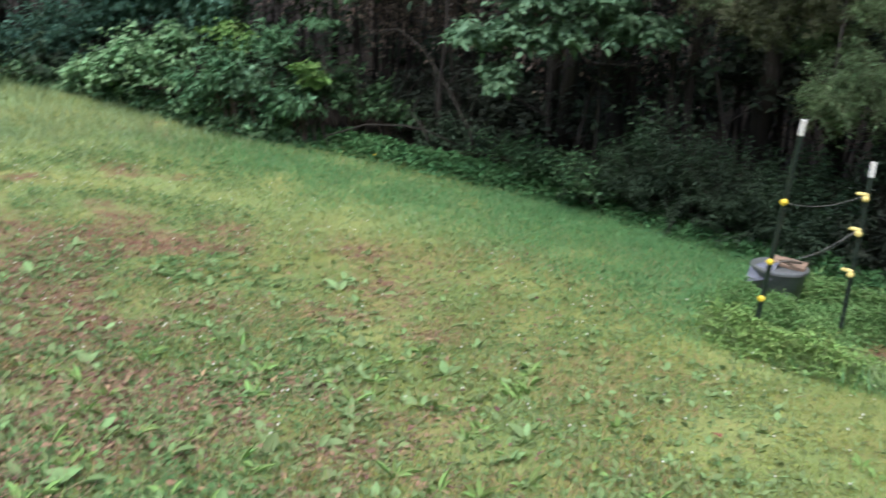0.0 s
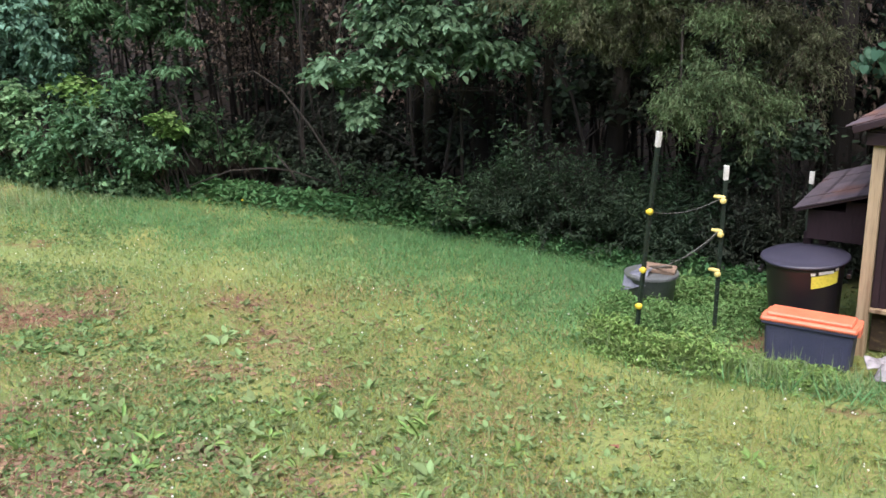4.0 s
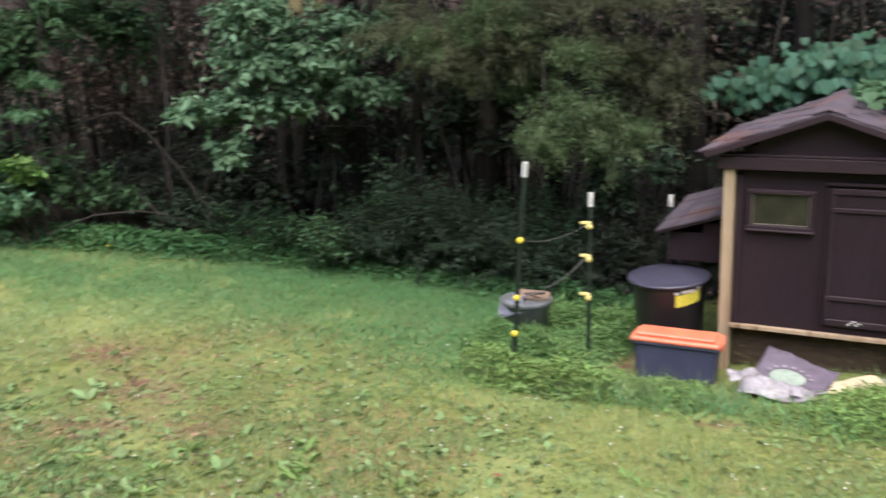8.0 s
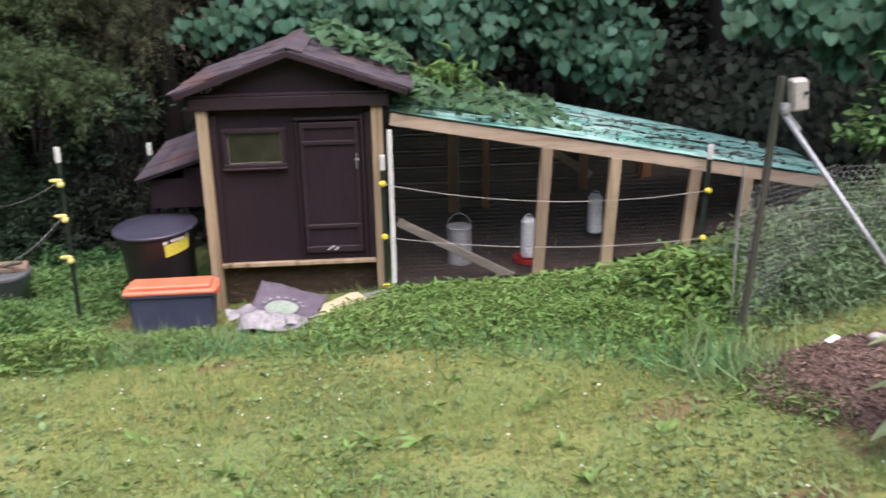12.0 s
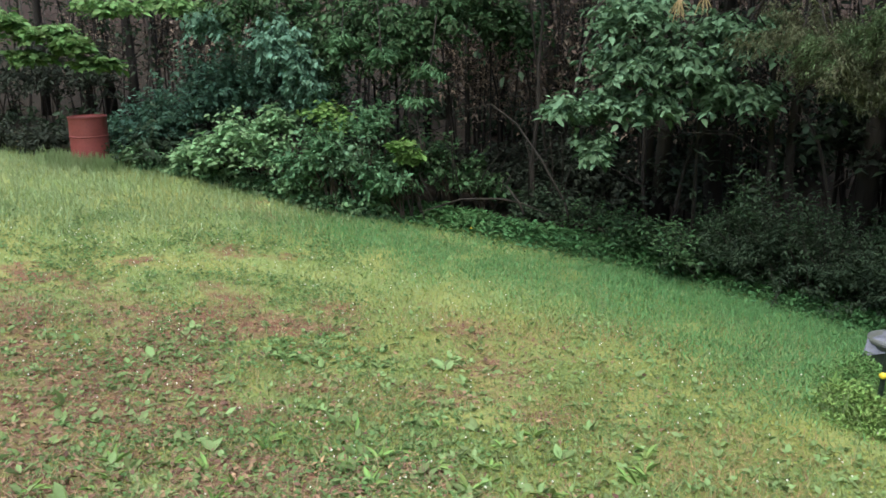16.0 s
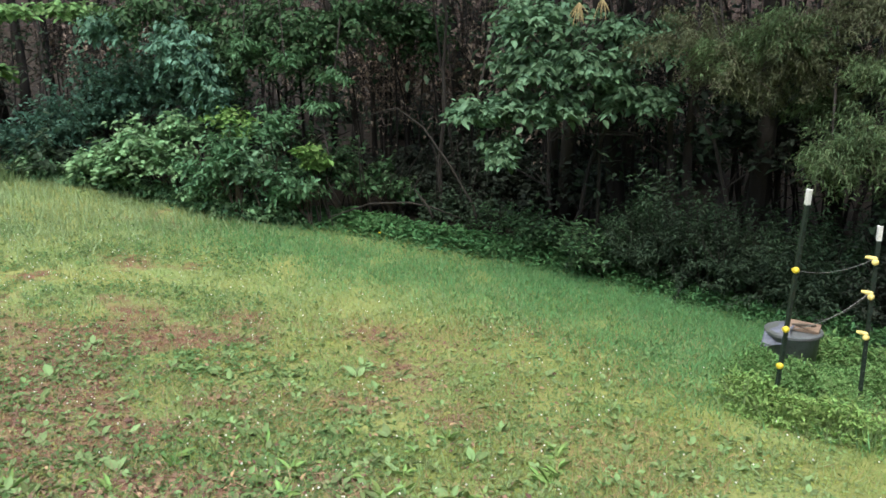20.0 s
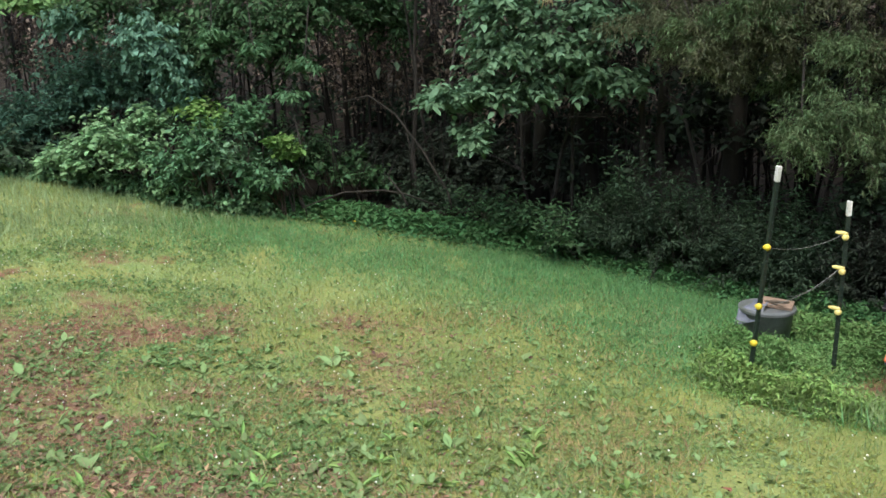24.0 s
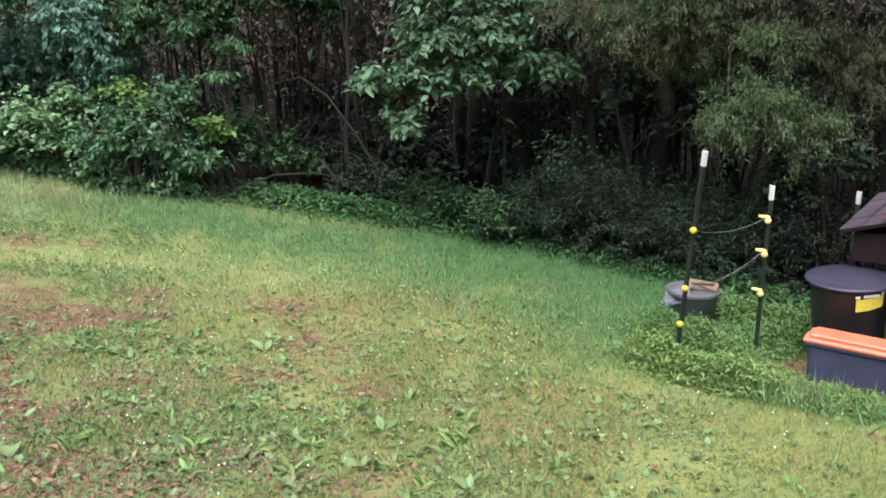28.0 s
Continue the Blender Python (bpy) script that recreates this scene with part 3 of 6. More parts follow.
def branchwork(name, lines, radius, mat, parent, lift=0.0):
    """Thin three-sided stems along lines of points, one mesh."""
    rings = []
    for k, pts in enumerate(lines):
        r = radius * (1 - 0.8 * k / (len(lines) - 1))
        for q in range(3):
            ang = 2 * math.pi * q / 3
            rings.append(pts + np.array([r * math.cos(ang), r * math.sin(ang), lift]))
    v = np.stack(rings, 1).reshape(-1, 3)
    m = len(lines)
    f = [[3 * k + q, 3 * k + (q + 1) % 3, 3 * k + 3 + (q + 1) % 3, 3 * k + 3 + q] for k in range(m - 1) for q in range(3)]
    f = np.array(f)[None] + (np.arange(len(lines[0])) * 3 * m)[:, None, None]
    ob = new(name, raw_mesh(name, v, f.reshape(-1, 4), mat))
    ob.parent = parent
    return tagged(ob, "tangle of thin twigs", kind="stuff")


# ---- ground ----
def height(x, y):
    """The lie of the land: a lawn that dips towards the wood and climbs to the west."""
    west = np.maximum(-12.5 - x, 0)
    xe, ye = np.where(x < -12.5, -12.5 - 2.2 * (1 - np.exp(-west / 2.2)), np.minimum(x, 5.0)), np.clip(y, -2.0, 12.0)
    z = 0.888 + 0.1531 * xe - 0.1635 * ye + 0.01112 * xe ** 2 - 0.00322 * xe * ye + 0.0097 * ye ** 2
    z = z - 0.17 * np.exp(-((x - 1.0) / 1.3) ** 2 - ((y - 6.7) / 0.75) ** 2)
    return z + 2.5 * (1 - np.exp(-np.maximum(-16.5 - x, 0) / 30)) + 0.8 * (1 - np.exp(-np.maximum(y - 12, 0) / 30))


EDGE_X = np.array([-60, -20, -15.3, -14, -12.2, -11, -10.1, -8.9, -7.2, -5.6, -4.2, -3.0, -1.5, 3.0, 8.0, 60.0])
EDGE_Y = np.array([2.0, 1.8, 2.9, 4.5, 5.5, 6.0, 6.8, 7.3, 7.6, 7.65, 7.57, 7.5, 8.0, 6.2, 5.0, 4.0])


def wood(x, y):
    """How far a place lies inside the wood, in metres; negative on the lawn."""
    return y - np.interp(x, EDGE_X, EDGE_Y)


def bare(x, y):
    """How bare the lawn is, 0 to 1: worn red soil on the bank near the viewer's left, small scars elsewhere."""
    n = np.array([noise.noise((a * 0.9, b * 0.9, 3.0)) + 0.6 * noise.noise((a * 2.7, b * 2.7, 9.0)) for a, b in zip(x, y)])
    west = np.clip(1.35 - np.hypot((x + 6.4) / 4.6, (y - 1.5) / 2.5), 0, 1)
    b = np.clip((n - 0.46 + 0.90 * west) * 1.6, 0, 0.9)
    for cx, cy, r in ((-6.40, 4.70, 0.28), (-5.40, 4.25, 0.27), (-9.88, 3.91, 0.3), (-5.93, 0.86, 0.72), (-8.05, 2.12, 0.50), (-6.84, 2.15, 0.42), (-4.88, 0.75, 0.45), (-8.11, 3.24, 0.32), (-7.48, 3.96, 0.28), (-8.52, 1.23, 0.55), (-7.32, 0.92, 0.55), (-4.48, 1.54, 0.32), (-4.0, 2.55, 0.24), (-5.5, 1.75, 0.30), (-6.6, 1.35, 0.5), (-4.1, 0.95, 0.4), (-3.6, 1.5, 0.25), (1.05, 3.75, 0.16), (-2.25, 6.05, 0.42), (-2.2, 6.5, 0.5), (-1.35, 5.15, 0.11)):
        b = np.maximum(b, np.clip(1.5 - np.hypot((x - cx) / 1.3, y - cy) / r, 0, 1) * 0.8)
    return b


def lines(lo, hi, step, far):
    inner = np.arange(lo, hi + step / 2, step)
    outer = np.array([1.5, 4, 9, 18, 35, 70, 140, far])
    return np.concatenate([lo - outer[::-1], inner, hi + outer])


gx, gy = lines(-19, 6, 0.125, 400), lines(-2, 14, 0.125, 400)
GX, GY = np.meshgrid(gx, gy)
gxf, gyf = GX.ravel(), GY.ravel()
gzf = height(gxf, gyf)
near = (gxf > -20) & (gxf < 7) & (gyf > -3) & (gyf < 15)
gzf[near] += np.array([0.022 * noise.noise((a * 1.6, b * 1.6, 0)) + 0.012 * noise.noise((a * 5, b * 5, 4)) for a, b in zip(gxf[near], gyf[near])])
idx = np.arange(len(gxf)).reshape(GX.shape)
quads = np.stack([idx[:-1, :-1], idx[:-1, 1:], idx[1:, 1:], idx[1:, :-1]], -1).reshape(-1, 4)


def ground_material():
    m = bpy.data.materials.new("lawn_and_woodland_soil")
    m.use_nodes = True
    nt, nodes = m.node_tree, m.node_tree.nodes
    b = nodes["Principled BSDF"]
    b.inputs["Roughness"].default_value = 0.95
    b.inputs["Specular IOR Level"].default_value = 0.2
    tc = nodes.new("ShaderNodeTexCoord")

    def noise_at(s, d=5):
        n = nodes.new("ShaderNodeTexNoise")
        n.inputs["Scale"].default_value, n.inputs["Detail"].default_value = s, d
        nt.links.new(tc.outputs["Object"], n.inputs["Vector"])
        return n.outputs["Fac"]

    def mix(a, c, fac):
        x = nodes.new("ShaderNodeMix")
        x.data_type = "RGBA"
        for socket, v in ((x.inputs[0], fac), (x.inputs[6], a), (x.inputs[7], c)):
            if isinstance(v, tuple):
                socket.default_value = (*v, 1)
            else:
                nt.links.new(v, socket)
        return x.outputs[2]

    def rng_of(v, lo, hi):
        r = nodes.new("ShaderNodeMapRange")
        r.inputs["From Min"].default_value, r.inputs["From Max"].default_value = lo, hi
        nt.links.new(v, r.inputs["Value"])
        return r.outputs["Result"]

    def attr(n):
        a = nodes.new("ShaderNodeAttribute")
        a.attribute_name = n
        return a.outputs["Fac"]

    turf = mix((0.175, 0.235, 0.082), (0.245, 0.250, 0.085), rng_of(noise_at(1.3), 0.38, 0.62))
    turf = mix(turf, (0.150, 0.185, 0.072), rng_of(noise_at(38, 3), 0.48, 0.72))
    soil = mix((0.172, 0.086, 0.058), (0.128, 0.066, 0.047), rng_of(noise_at(6), 0.4, 0.65))
    soil = mix(soil, (0.21, 0.135, 0.09), rng_of(noise_at(55, 3), 0.5, 0.75))
    # woodland humus, darkened further for the shade under the trees
    shaded_duff = mix((0.034, 0.027, 0.021), (0.022, 0.018, 0.015), rng_of(noise_at(3), 0.4, 0.65))
    shaded_duff = mix(shaded_duff, (0.060, 0.040, 0.026), rng_of(noise_at(40, 3), 0.6, 0.75))
    worn = nodes.new("ShaderNodeMath")
    worn.operation = "MULTIPLY_ADD"
    nt.links.new(noise_at(9, 6), worn.inputs[0])
    worn.inputs[1].default_value = 2.0
    less = nodes.new("ShaderNodeMath")
    less.operation = "SUBTRACT"
    nt.links.new(attr("bare"), less.inputs[0])
    less.inputs[1].default_value = 1.25
    nt.links.new(less.outputs[0], worn.inputs[2])
    col = mix(mix(turf, soil, rng_of(worn.outputs[0], 0.0, 0.7)), shaded_duff, attr("wood"))
    nt.links.new(col, b.inputs["Base Color"])
    bp = nodes.new("ShaderNodeBump")
    bp.inputs["Strength"].default_value, bp.inputs["Distance"].default_value = 0.7, 0.02
    nt.links.new(noise_at(45, 5), bp.inputs["Height"])
    nt.links.new(bp.outputs["Normal"], b.inputs["Normal"])
    return m


M["ground"] = ground_material()
gme = raw_mesh("ground", np.stack([gxf, gyf, gzf], -1), quads, "ground")
gme.polygons.foreach_set("use_smooth", [True] * len(gme.polygons))
bare_at = np.zeros(len(gxf))
bare_at[near] = bare(gxf[near], gyf[near])
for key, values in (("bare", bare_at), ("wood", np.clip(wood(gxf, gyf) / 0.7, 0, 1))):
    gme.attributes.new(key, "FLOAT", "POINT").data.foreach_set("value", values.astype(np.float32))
tagged(new("ground", gme), "sloping weedy lawn with bare red soil running into a wood", "ground", kind="structure")


def polar(az, d):
    """A place by its bearing to the left of north and its distance from the viewer."""
    return -d * math.sin(radians(az)), d * math.cos(radians(az))


def on_ground(x, y, lift=0.0):
    return float(height(np.float64(x), np.float64(y))) + lift


# ---- chicken coop: a small brown shed on posts ----
COOP = pose(-1.61, 6.29, 0.0, 0, 0, 5.0)


def on_coop(u, v, z):
    return COOP @ Vector((u, v, z))


def chicken_coop():
    c = thing("chicken_coop", COOP, "small dark brown wooden chicken coop on pine posts", "chicken coop")
    part("front_wall", box((0.59, 0.03, 0.95), (1.10, 0.03, 1.10)), "brown", c)
    part("back_wall", box((0.59, 1.27, 0.95), (1.16, 0.03, 1.10)), "brown", c)
    for u in (0.0, 1.185):
        part("side_wall", box((u, 0.66, 0.97), (0.03, 1.2, 1.14)), "brown", c)
    part("coop_floor", box((0.59, 0.65, 0.39), (1.14, 1.2, 0.03)), "dark", c)
    for u, w, foot in ((-0.002, 0.074, -0.02), (1.180, 0.078, 0.02)):
        for v in (0.0, 1.27):
            part("corner_post", box((u, v, (1.52 + foot) / 2), (w, 0.09, 1.52 - foot)), "pine", c, "weathered pine corner post")
    part("sill_rail", box((0.585, 0.0, 0.392), (1.10, 0.05, 0.030)), "pine", c, "pale pine sill rail")
    # dark panel stands in for straw-strewn wire netting and the shaded gap behind
    part("skirt_board", box((0.59, 0.10, 0.22), (1.10, 0.02, 0.30)), "skirt", c, "dark straw-toned panel standing in for netting over a shaded gap")
    part("fascia", box((0.592, -0.055, 1.558), (1.345, 0.035, 0.085)), "browntrim", c)
    part("fascia_ledge", box((0.592, -0.04, 1.612), (1.30, 0.05, 0.018)), "browntrim", c)
    bm = bmesh.new()
    tri = [(0.0, 1.60), (1.185, 1.60), (0.592, 1.885)]
    f, b = [bm.verts.new((u, -0.02, z)) for u, z in tri], [bm.verts.new((u, 0.02, z)) for u, z in tri]
    bm.faces.new(f), bm.faces.new(b[::-1])
    for i in range(3):
        bm.faces.new((f[i], b[i], b[(i + 1) % 3], f[(i + 1) % 3]))
    part("gable", bm, "brown", c)
    # roof: two decks, ridge cap, shingle courses with tabs
    RIDGE, EAVE = Vector((0.605, 0, 1.893)), 0.79
    V0, V1 = -0.12, 1.42
    swing = Matrix.Translation((0.605, V0, 0)) @ Matrix.Rotation(radians(-0.4), 4, "Z") @ Matrix.Translation((-0.605, -V0, 0))
    for side in (-1, 1):
        foot = Vector((RIDGE.x + side * EAVE + (0.025 if side < 0 else 0.0), 0, 1.622))
        down = (foot - RIDGE).normalized()
        up = Vector((0, 1, 0)).cross(down) * (1 if side < 0 else -1)
        up = up if up.z > 0 else -up
        length = (foot - RIDGE).length
        m = Matrix((down, Vector((0, 1, 0)), up)).transposed()
        mid = RIDGE + down * length / 2 + Vector((0, (V0 + V1) / 2, 0))
        deck = part("roof", box(mid, (length, V1 - V0, 0.022), m), "browntrim", c)
        deck.matrix_basis = swing
        part("barge_board", box(RIDGE + down * length / 2 + Vector((0, V0 - 0.012, 0)) - up * 0.008, (length, 0.02, 0.044), m), "browntrim", deck)
        courses = 6
        for k in range(courses):
            s = length * (k + 0.5) / courses + 0.02
            n = 7
            for j in range(n):
                w = (V1 - V0 + 0.03) / n
                v = V0 - 0.015 + w * (j + 0.5)
                lift = up * (0.018 + 0.004 * ((j + k) % 2) + 0.003 * rng.random())
                part("shingle", box(RIDGE + down * s + Vector((0, v, 0)) + lift, (length / courses + 0.035, w - 0.006, 0.007),
                                    m @ Matrix.Rotation(radians(-2.0 + rng.normal(0, 0.5)), 3, "Y"), 0), "shingle", deck)
    bm = bmesh.new()
    for side in (-1, 1):
        bm = box((RIDGE.x + side * 0.05, (V0 + V1) / 2, RIDGE.z + 0.018), (0.115, V1 - V0 + 0.03, 0.010), Matrix.Rotation(radians(side * 18.5), 3, "Y"), 0.002, bm)
    part("ridge_cap", bm, "shingle", c, "dark shingle ridge cap").matrix_basis = swing
    # window, frame standing proud
    w = part("window", box((0.332, 0.012, 1.238), (0.375, 0.012, 0.215)), "glass", c, "small dusty window")
    for z in (1.362, 1.114):
        part("frame", box((0.332, -0.002, z), (0.43, 0.034, 0.030)), "browntrim", w)
    for u in (0.132, 0.532):
        part("frame", box((u, -0.002, 1.238), (0.03, 0.034, 0.215)), "browntrim", w)
    for u, z, e, g in ((0.332, 1.342, 0.35, 0.006), (0.332, 1.135, 0.35, 0.006), (0.512, 1.238, 0.006, 0.20), (0.152, 1.238, 0.006, 0.20)):
        part("glazing_bead", box((u, 0.002, z), (e, 0.008, g), None, 0.001), "greyboard", w, "pale worn glazing bead")
    part("sill", box((0.332, -0.012, 1.096), (0.44, 0.04, 0.014)), "browntrim", w)
    # door with rails and stiles
    d = part("door", box((0.845, 0.002, 0.935), (0.41, 0.022, 0.94)), "brown", c, "brown ledged door with a bolt")
    for z, hgt in ((1.385, 0.040), (1.262, 0.030), (0.66, 0.032), (0.490, 0.045)):
        part("rail", box((0.845, -0.014, z), (0.40, 0.018, hgt)), "browntrim", d)
    for u in (0.657, 1.033):
        part("stile", box((u, -0.013, 0.935), (0.032, 0.016, 0.90)), "browntrim", d)
    part("door_trim", box((1.072, -0.003, 0.94), (0.020, 0.03, 1.04)), "browntrim", c)
    part("door_trim", box((0.845, -0.003, 1.432), (0.47, 0.03, 0.020)), "browntrim", c)
    part("door_trim", box((0.622, -0.003, 0.93), (0.014, 0.03, 0.96)), "browntrim", c)
    # corner boards of the front
    for u in (0.062, 1.118):
        part("corner_board", box((u, 0.006, 0.94), (0.045, 0.022, 1.06)), "browntrim", c)
    lat = part("bolt", box((1.03, -0.028, 1.13), (0.008, 0.010, 0.11)), "zinc", d, "grey steel bolt")
    part("bolt_plate", box((1.03, -0.026, 1.14), (0.034, 0.008, 0.014)), "zinc", lat)
    for i in range(5):
        part("scuff", box((0.80 + 0.017 * i, -0.026, 0.49 + 0.012 * ((i * 7) % 3)), (0.018, 0.002, 0.009)), "white", d)
    # nest box on the west side
    n = part("nest_box", box((-0.25, 0.74, 0.86), (0.47, 0.86, 0.22)), "brown", c, "lean-to nest box on the side wall")
    part("nest_wall", box((-0.125, 0.74, 1.00), (0.22, 0.86, 0.10)), "brown", n)
    a, b = Vector((-0.012, 0.74, 1.135)), Vector((-0.555, 0.74, 0.965))
    z = (b - a).normalized()
    # the old lid has lifted at the back
    y = Vector((0, 0.993, 0.05)).normalized()
    m = Matrix((z, y, z.cross(y))).transposed()
    lid = part("nest_lid", box((a + b) / 2 + Vector((0, 0.05, 0.03)), ((b - a).length, 1.12, 0.02), m), "browntrim", n)
    for k in range(4):
        for j in range(4):
            p = a.lerp(b, (k + 0.5) / 4) + Vector((0, 0.05, 0.03)) + y * (-0.57 + 0.285 * (j + 0.5)) + Vector((0, 0, 0.019 + 0.003 * (j % 2)))
            part("shingle", box(p, (0.17, 0.28, 0.006), m, 0), "shingle", lid)
    for v in (0.42, 0.94):
        part("nest_leg", box((-0.49, v, 0.38), (0.06, 0.06, 0.80)), "brown", n)
    return c


chicken_coop()


# ---- chicken run: pine frame, wire netting, teal roof sheets ----
def netting(width, top, bottom, cell=0.034, wire=0.0008):
    """Hexagonal wire netting in the x-z plane; top and bottom are functions of x."""
    segs = []
    rows = int((max(top(0), top(width)) - min(bottom(0), bottom(width))) / (cell * 0.866)) + 2
    z0 = min(bottom(0), bottom(width))
    s = cell / math.sqrt(3)
    for r in range(rows):
        z = z0 + r * 1.5 * s
        for q in range(int(width / cell) + 1):
            x = q * cell + (cell / 2 if r % 2 else 0)
            segs += [((x, z - s / 2), (x, z + s / 2)), ((x, z + s / 2), (x + cell / 2, z + s)), ((x, z + s / 2), (x - cell / 2, z + s))]
    segs = np.array([g for g in segs if 0 <= min(g[0][0], g[1][0]) and max(g[0][0], g[1][0]) <= width and bottom(g[0][0]) < g[0][1] < top(g[0][0]) and g[1][1] < top(g[1][0])])
    a, b = segs[:, 0], segs[:, 1]
    d = (b - a) / np.linalg.norm(b - a, axis=1)[:, None]
    nrm = np.stack([-d[:, 1], d[:, 0]], -1)
    out = []
    for p in (a, b):
        for k in range(3):
            ang = 2 * math.pi * k / 3
            q = p + nrm * wire * math.cos(ang)
            out.append(np.stack([q[:, 0], np.full(len(p), wire * math.sin(ang)) + 0.012 * np.sin(3.1 * q[:, 0]) * np.sin(4.0 * q[:, 1]), q[:, 1]], -1))
    v = np.stack(out, 1).reshape(-1, 3)
    f = np.array([[0, 1, 4, 3], [1, 2, 5, 4], [2, 0, 3, 5]])
    return v, (f[None] + (np.arange(len(segs)) * 6)[:, None, None]).reshape(-1, 4)


def net_part(name, v, f, parent, m=None, label="", mat="wire"):
    ob = new(name, raw_mesh(name, v, f, mat))
    ob.parent = parent
    if m:
        ob.matrix_basis = m
    return tagged(ob, label) if label else ob


RUN_U0, RUN_U1, RUN_D = 1.27, 4.46, 1.65


def run_top(u):
    return 1.444 - (u - RUN_U0) * 0.181


def run_foot(u):
    return 0.17 + (u - RUN_U0) * 0.10


def chicken_run():
    c = thing("chicken_run", COOP, "pine-framed chicken run with wire netting and a teal roof", "chicken run")
    for v, ue in ((0.0, RUN_U1), (RUN_D, 2.55)):
        part("top_rail", beam((RUN_U0, v, run_top(RUN_U0) - 0.03), (ue, v, run_top(ue) - 0.03), 0.04, 0.09), "pineh", c, "weathered pine top rail")
    part("front_post", box((1.262, -0.03, 0.69), (0.035, 0.045, 1.30)), "white", c, "white painted thin post")
    # the pine posts have racked a little, foot and top apart
    for u0, u1, w in ((2.315, 2.375, 0.085), (2.825, 2.875, 0.085), (3.41, 3.47, 0.08), (3.81, 3.862, 0.075)):
        part("front_post", beam((u0, 0.0, run_foot(u0) - 0.1), (u1, 0.0, run_top(u1) - 0.07), 0.045, w), "pine", c)
    for u, w in ((1.845, 0.085), (2.14, 0.055), (3.03, 0.07), (3.6, 0.09), (4.40, 0.09)):
        foot = run_foot(u) - 0.1
        part("back_post", box((u, RUN_D, (run_top(u) - 0.07 + foot) / 2), (w, 0.09, run_top(u) - 0.07 - foot)), "redwood", c, "reddish inner post, brightened as if by torchlight")
    part("end_post", box((4.40, 0.9, 0.62), (0.09, 0.09, 0.55)), "redwood", c)
    part("brace", beam((1.30, 0.03, 0.66), (2.16, 0.03, 0.19), 0.035, 0.06), "greyboard", c, "grey diagonal brace board")
    part("brace", beam((2.45, RUN_D, 0.98), (3.10, RUN_D, 0.55), 0.035, 0.07), "pineh", c)
    # planked back wall
    for k in range(9):
        z = 0.16 + 0.145 * k
        u1 = min(RUN_U1, RUN_U0 + (1.22 - z) / 0.184)
        if u1 - RUN_U0 > 0.3:
            part("plank", box(((RUN_U0 + u1) / 2, RUN_D + 0.06 + 0.004 * (k % 2), z), (u1 - RUN_U0, 0.018, 0.135)), "plank", c)
    bm = bmesh.new()
    bed = [[bm.verts.new((u, v, on_ground(*on_coop(u, v, 0)[:2]) + 0.05 + 0.015 * noise.noise((u * 4, v * 4, 2)))) for u in np.linspace(RUN_U0, RUN_U1, 24)] for v in np.linspace(-0.02, RUN_D + 0.1, 14)]
    for r, s in zip(bed, bed[1:]):
        for k in range(23):
            bm.faces.new((r[k], r[k + 1], s[k + 1], s[k]))
    part("dirt_floor", bm, "rundirt", c, "dark trodden dirt of the run", True)
    top, bot = (lambda x: run_top(RUN_U0 + x) - 0.05), (lambda x: run_foot(RUN_U0 + x))
    v, f = netting(RUN_U1 - RUN_U0, top, bot)
    net_part("front_netting", v, f, c, pose(RUN_U0, -0.026, 0))
    v, f = netting(RUN_D, lambda x: run_top(RUN_U1) - 0.05, lambda x: run_foot(RUN_U1))
    net_part("end_netting", v, f, c, pose(RUN_U1, 0, 0, 0, 0, 90))
    # roof sheets: shallow ribs that run down the slope
    ang = math.atan(0.176)
    n = 4
    span = (RUN_U1 - RUN_U0 + 0.04)
    for k in range(n):
        bm = bmesh.new()
        v0, v1 = -0.035 + k * (RUN_D + 0.14) / n, -0.035 + (k + 1) * (RUN_D + 0.14) / n + 0.03
        cols = 29
        for layer in (0, 1):
            rows = []
            for i in range(13):
                u = RUN_U0 + span * i / 12
                cut = 1 - 0.50 * max(0.0, (i - 5) / 7)
                rows.append([bm.verts.new((u + 0.06 * max(0.0, v0 + (v1 - v0) * j / (cols - 1)) * i / 12, -0.035 + cut * (0.035 + v0 + (v1 - v0) * j / (cols - 1)),
                                           run_top(u) + 0.028 + 0.004 * k % 2 * 0.002 + 0.007 * (1 if (j % 7) in (0, 1) else 0) + 0.004 * math.sin(u * 3 + k) - 0.004 * layer)) for j in range(cols)])
            for r, s in zip(rows, rows[1:]):
                for j in range(cols - 1):
                    q = (r[j], s[j], s[j + 1], r[j + 1])
                    bm.faces.new(q if layer == 0 else q[::-1])
        bmesh.ops.recalc_face_normals(bm, faces=bm.faces)
        part("roof_sheet", bm, "teal", c, "ribbed teal roof sheet stained with mildew")
    return c


chicken_run()


def roof_litter():
    """Dead leaves and twigs blown over the teal sheets."""
    n = 420
    u = RUN_U0 + 0.4 + (RUN_U1 - RUN_U0 - 0.5) * rng.random(n)
    v = rng.uniform(0.1, 1.5, n) * np.where(u > 2.6, 1 - 0.5 * (u - 2.6) / 1.9, 1)
    p = np.column_stack([u, v, 1.444 - (u - RUN_U0) * 0.181 + 0.045])
    ob = tuck("fallen_leaves", "oval", p, 0.045, 0.45, "litterdark", None, (0.0, 0.15))
    ob.matrix_world = COOP
    tagged(ob, "dead brown leaves scattered on the teal roof", "leaves", kind="stuff")
    for k in range(7):
        s, t = RUN_U0 + 0.9 + 0.35 * k, 0.3 + 0.12 * ((k * 5) % 7)
        z = 1.444 - (s - RUN_U0) * 0.181 + 0.045
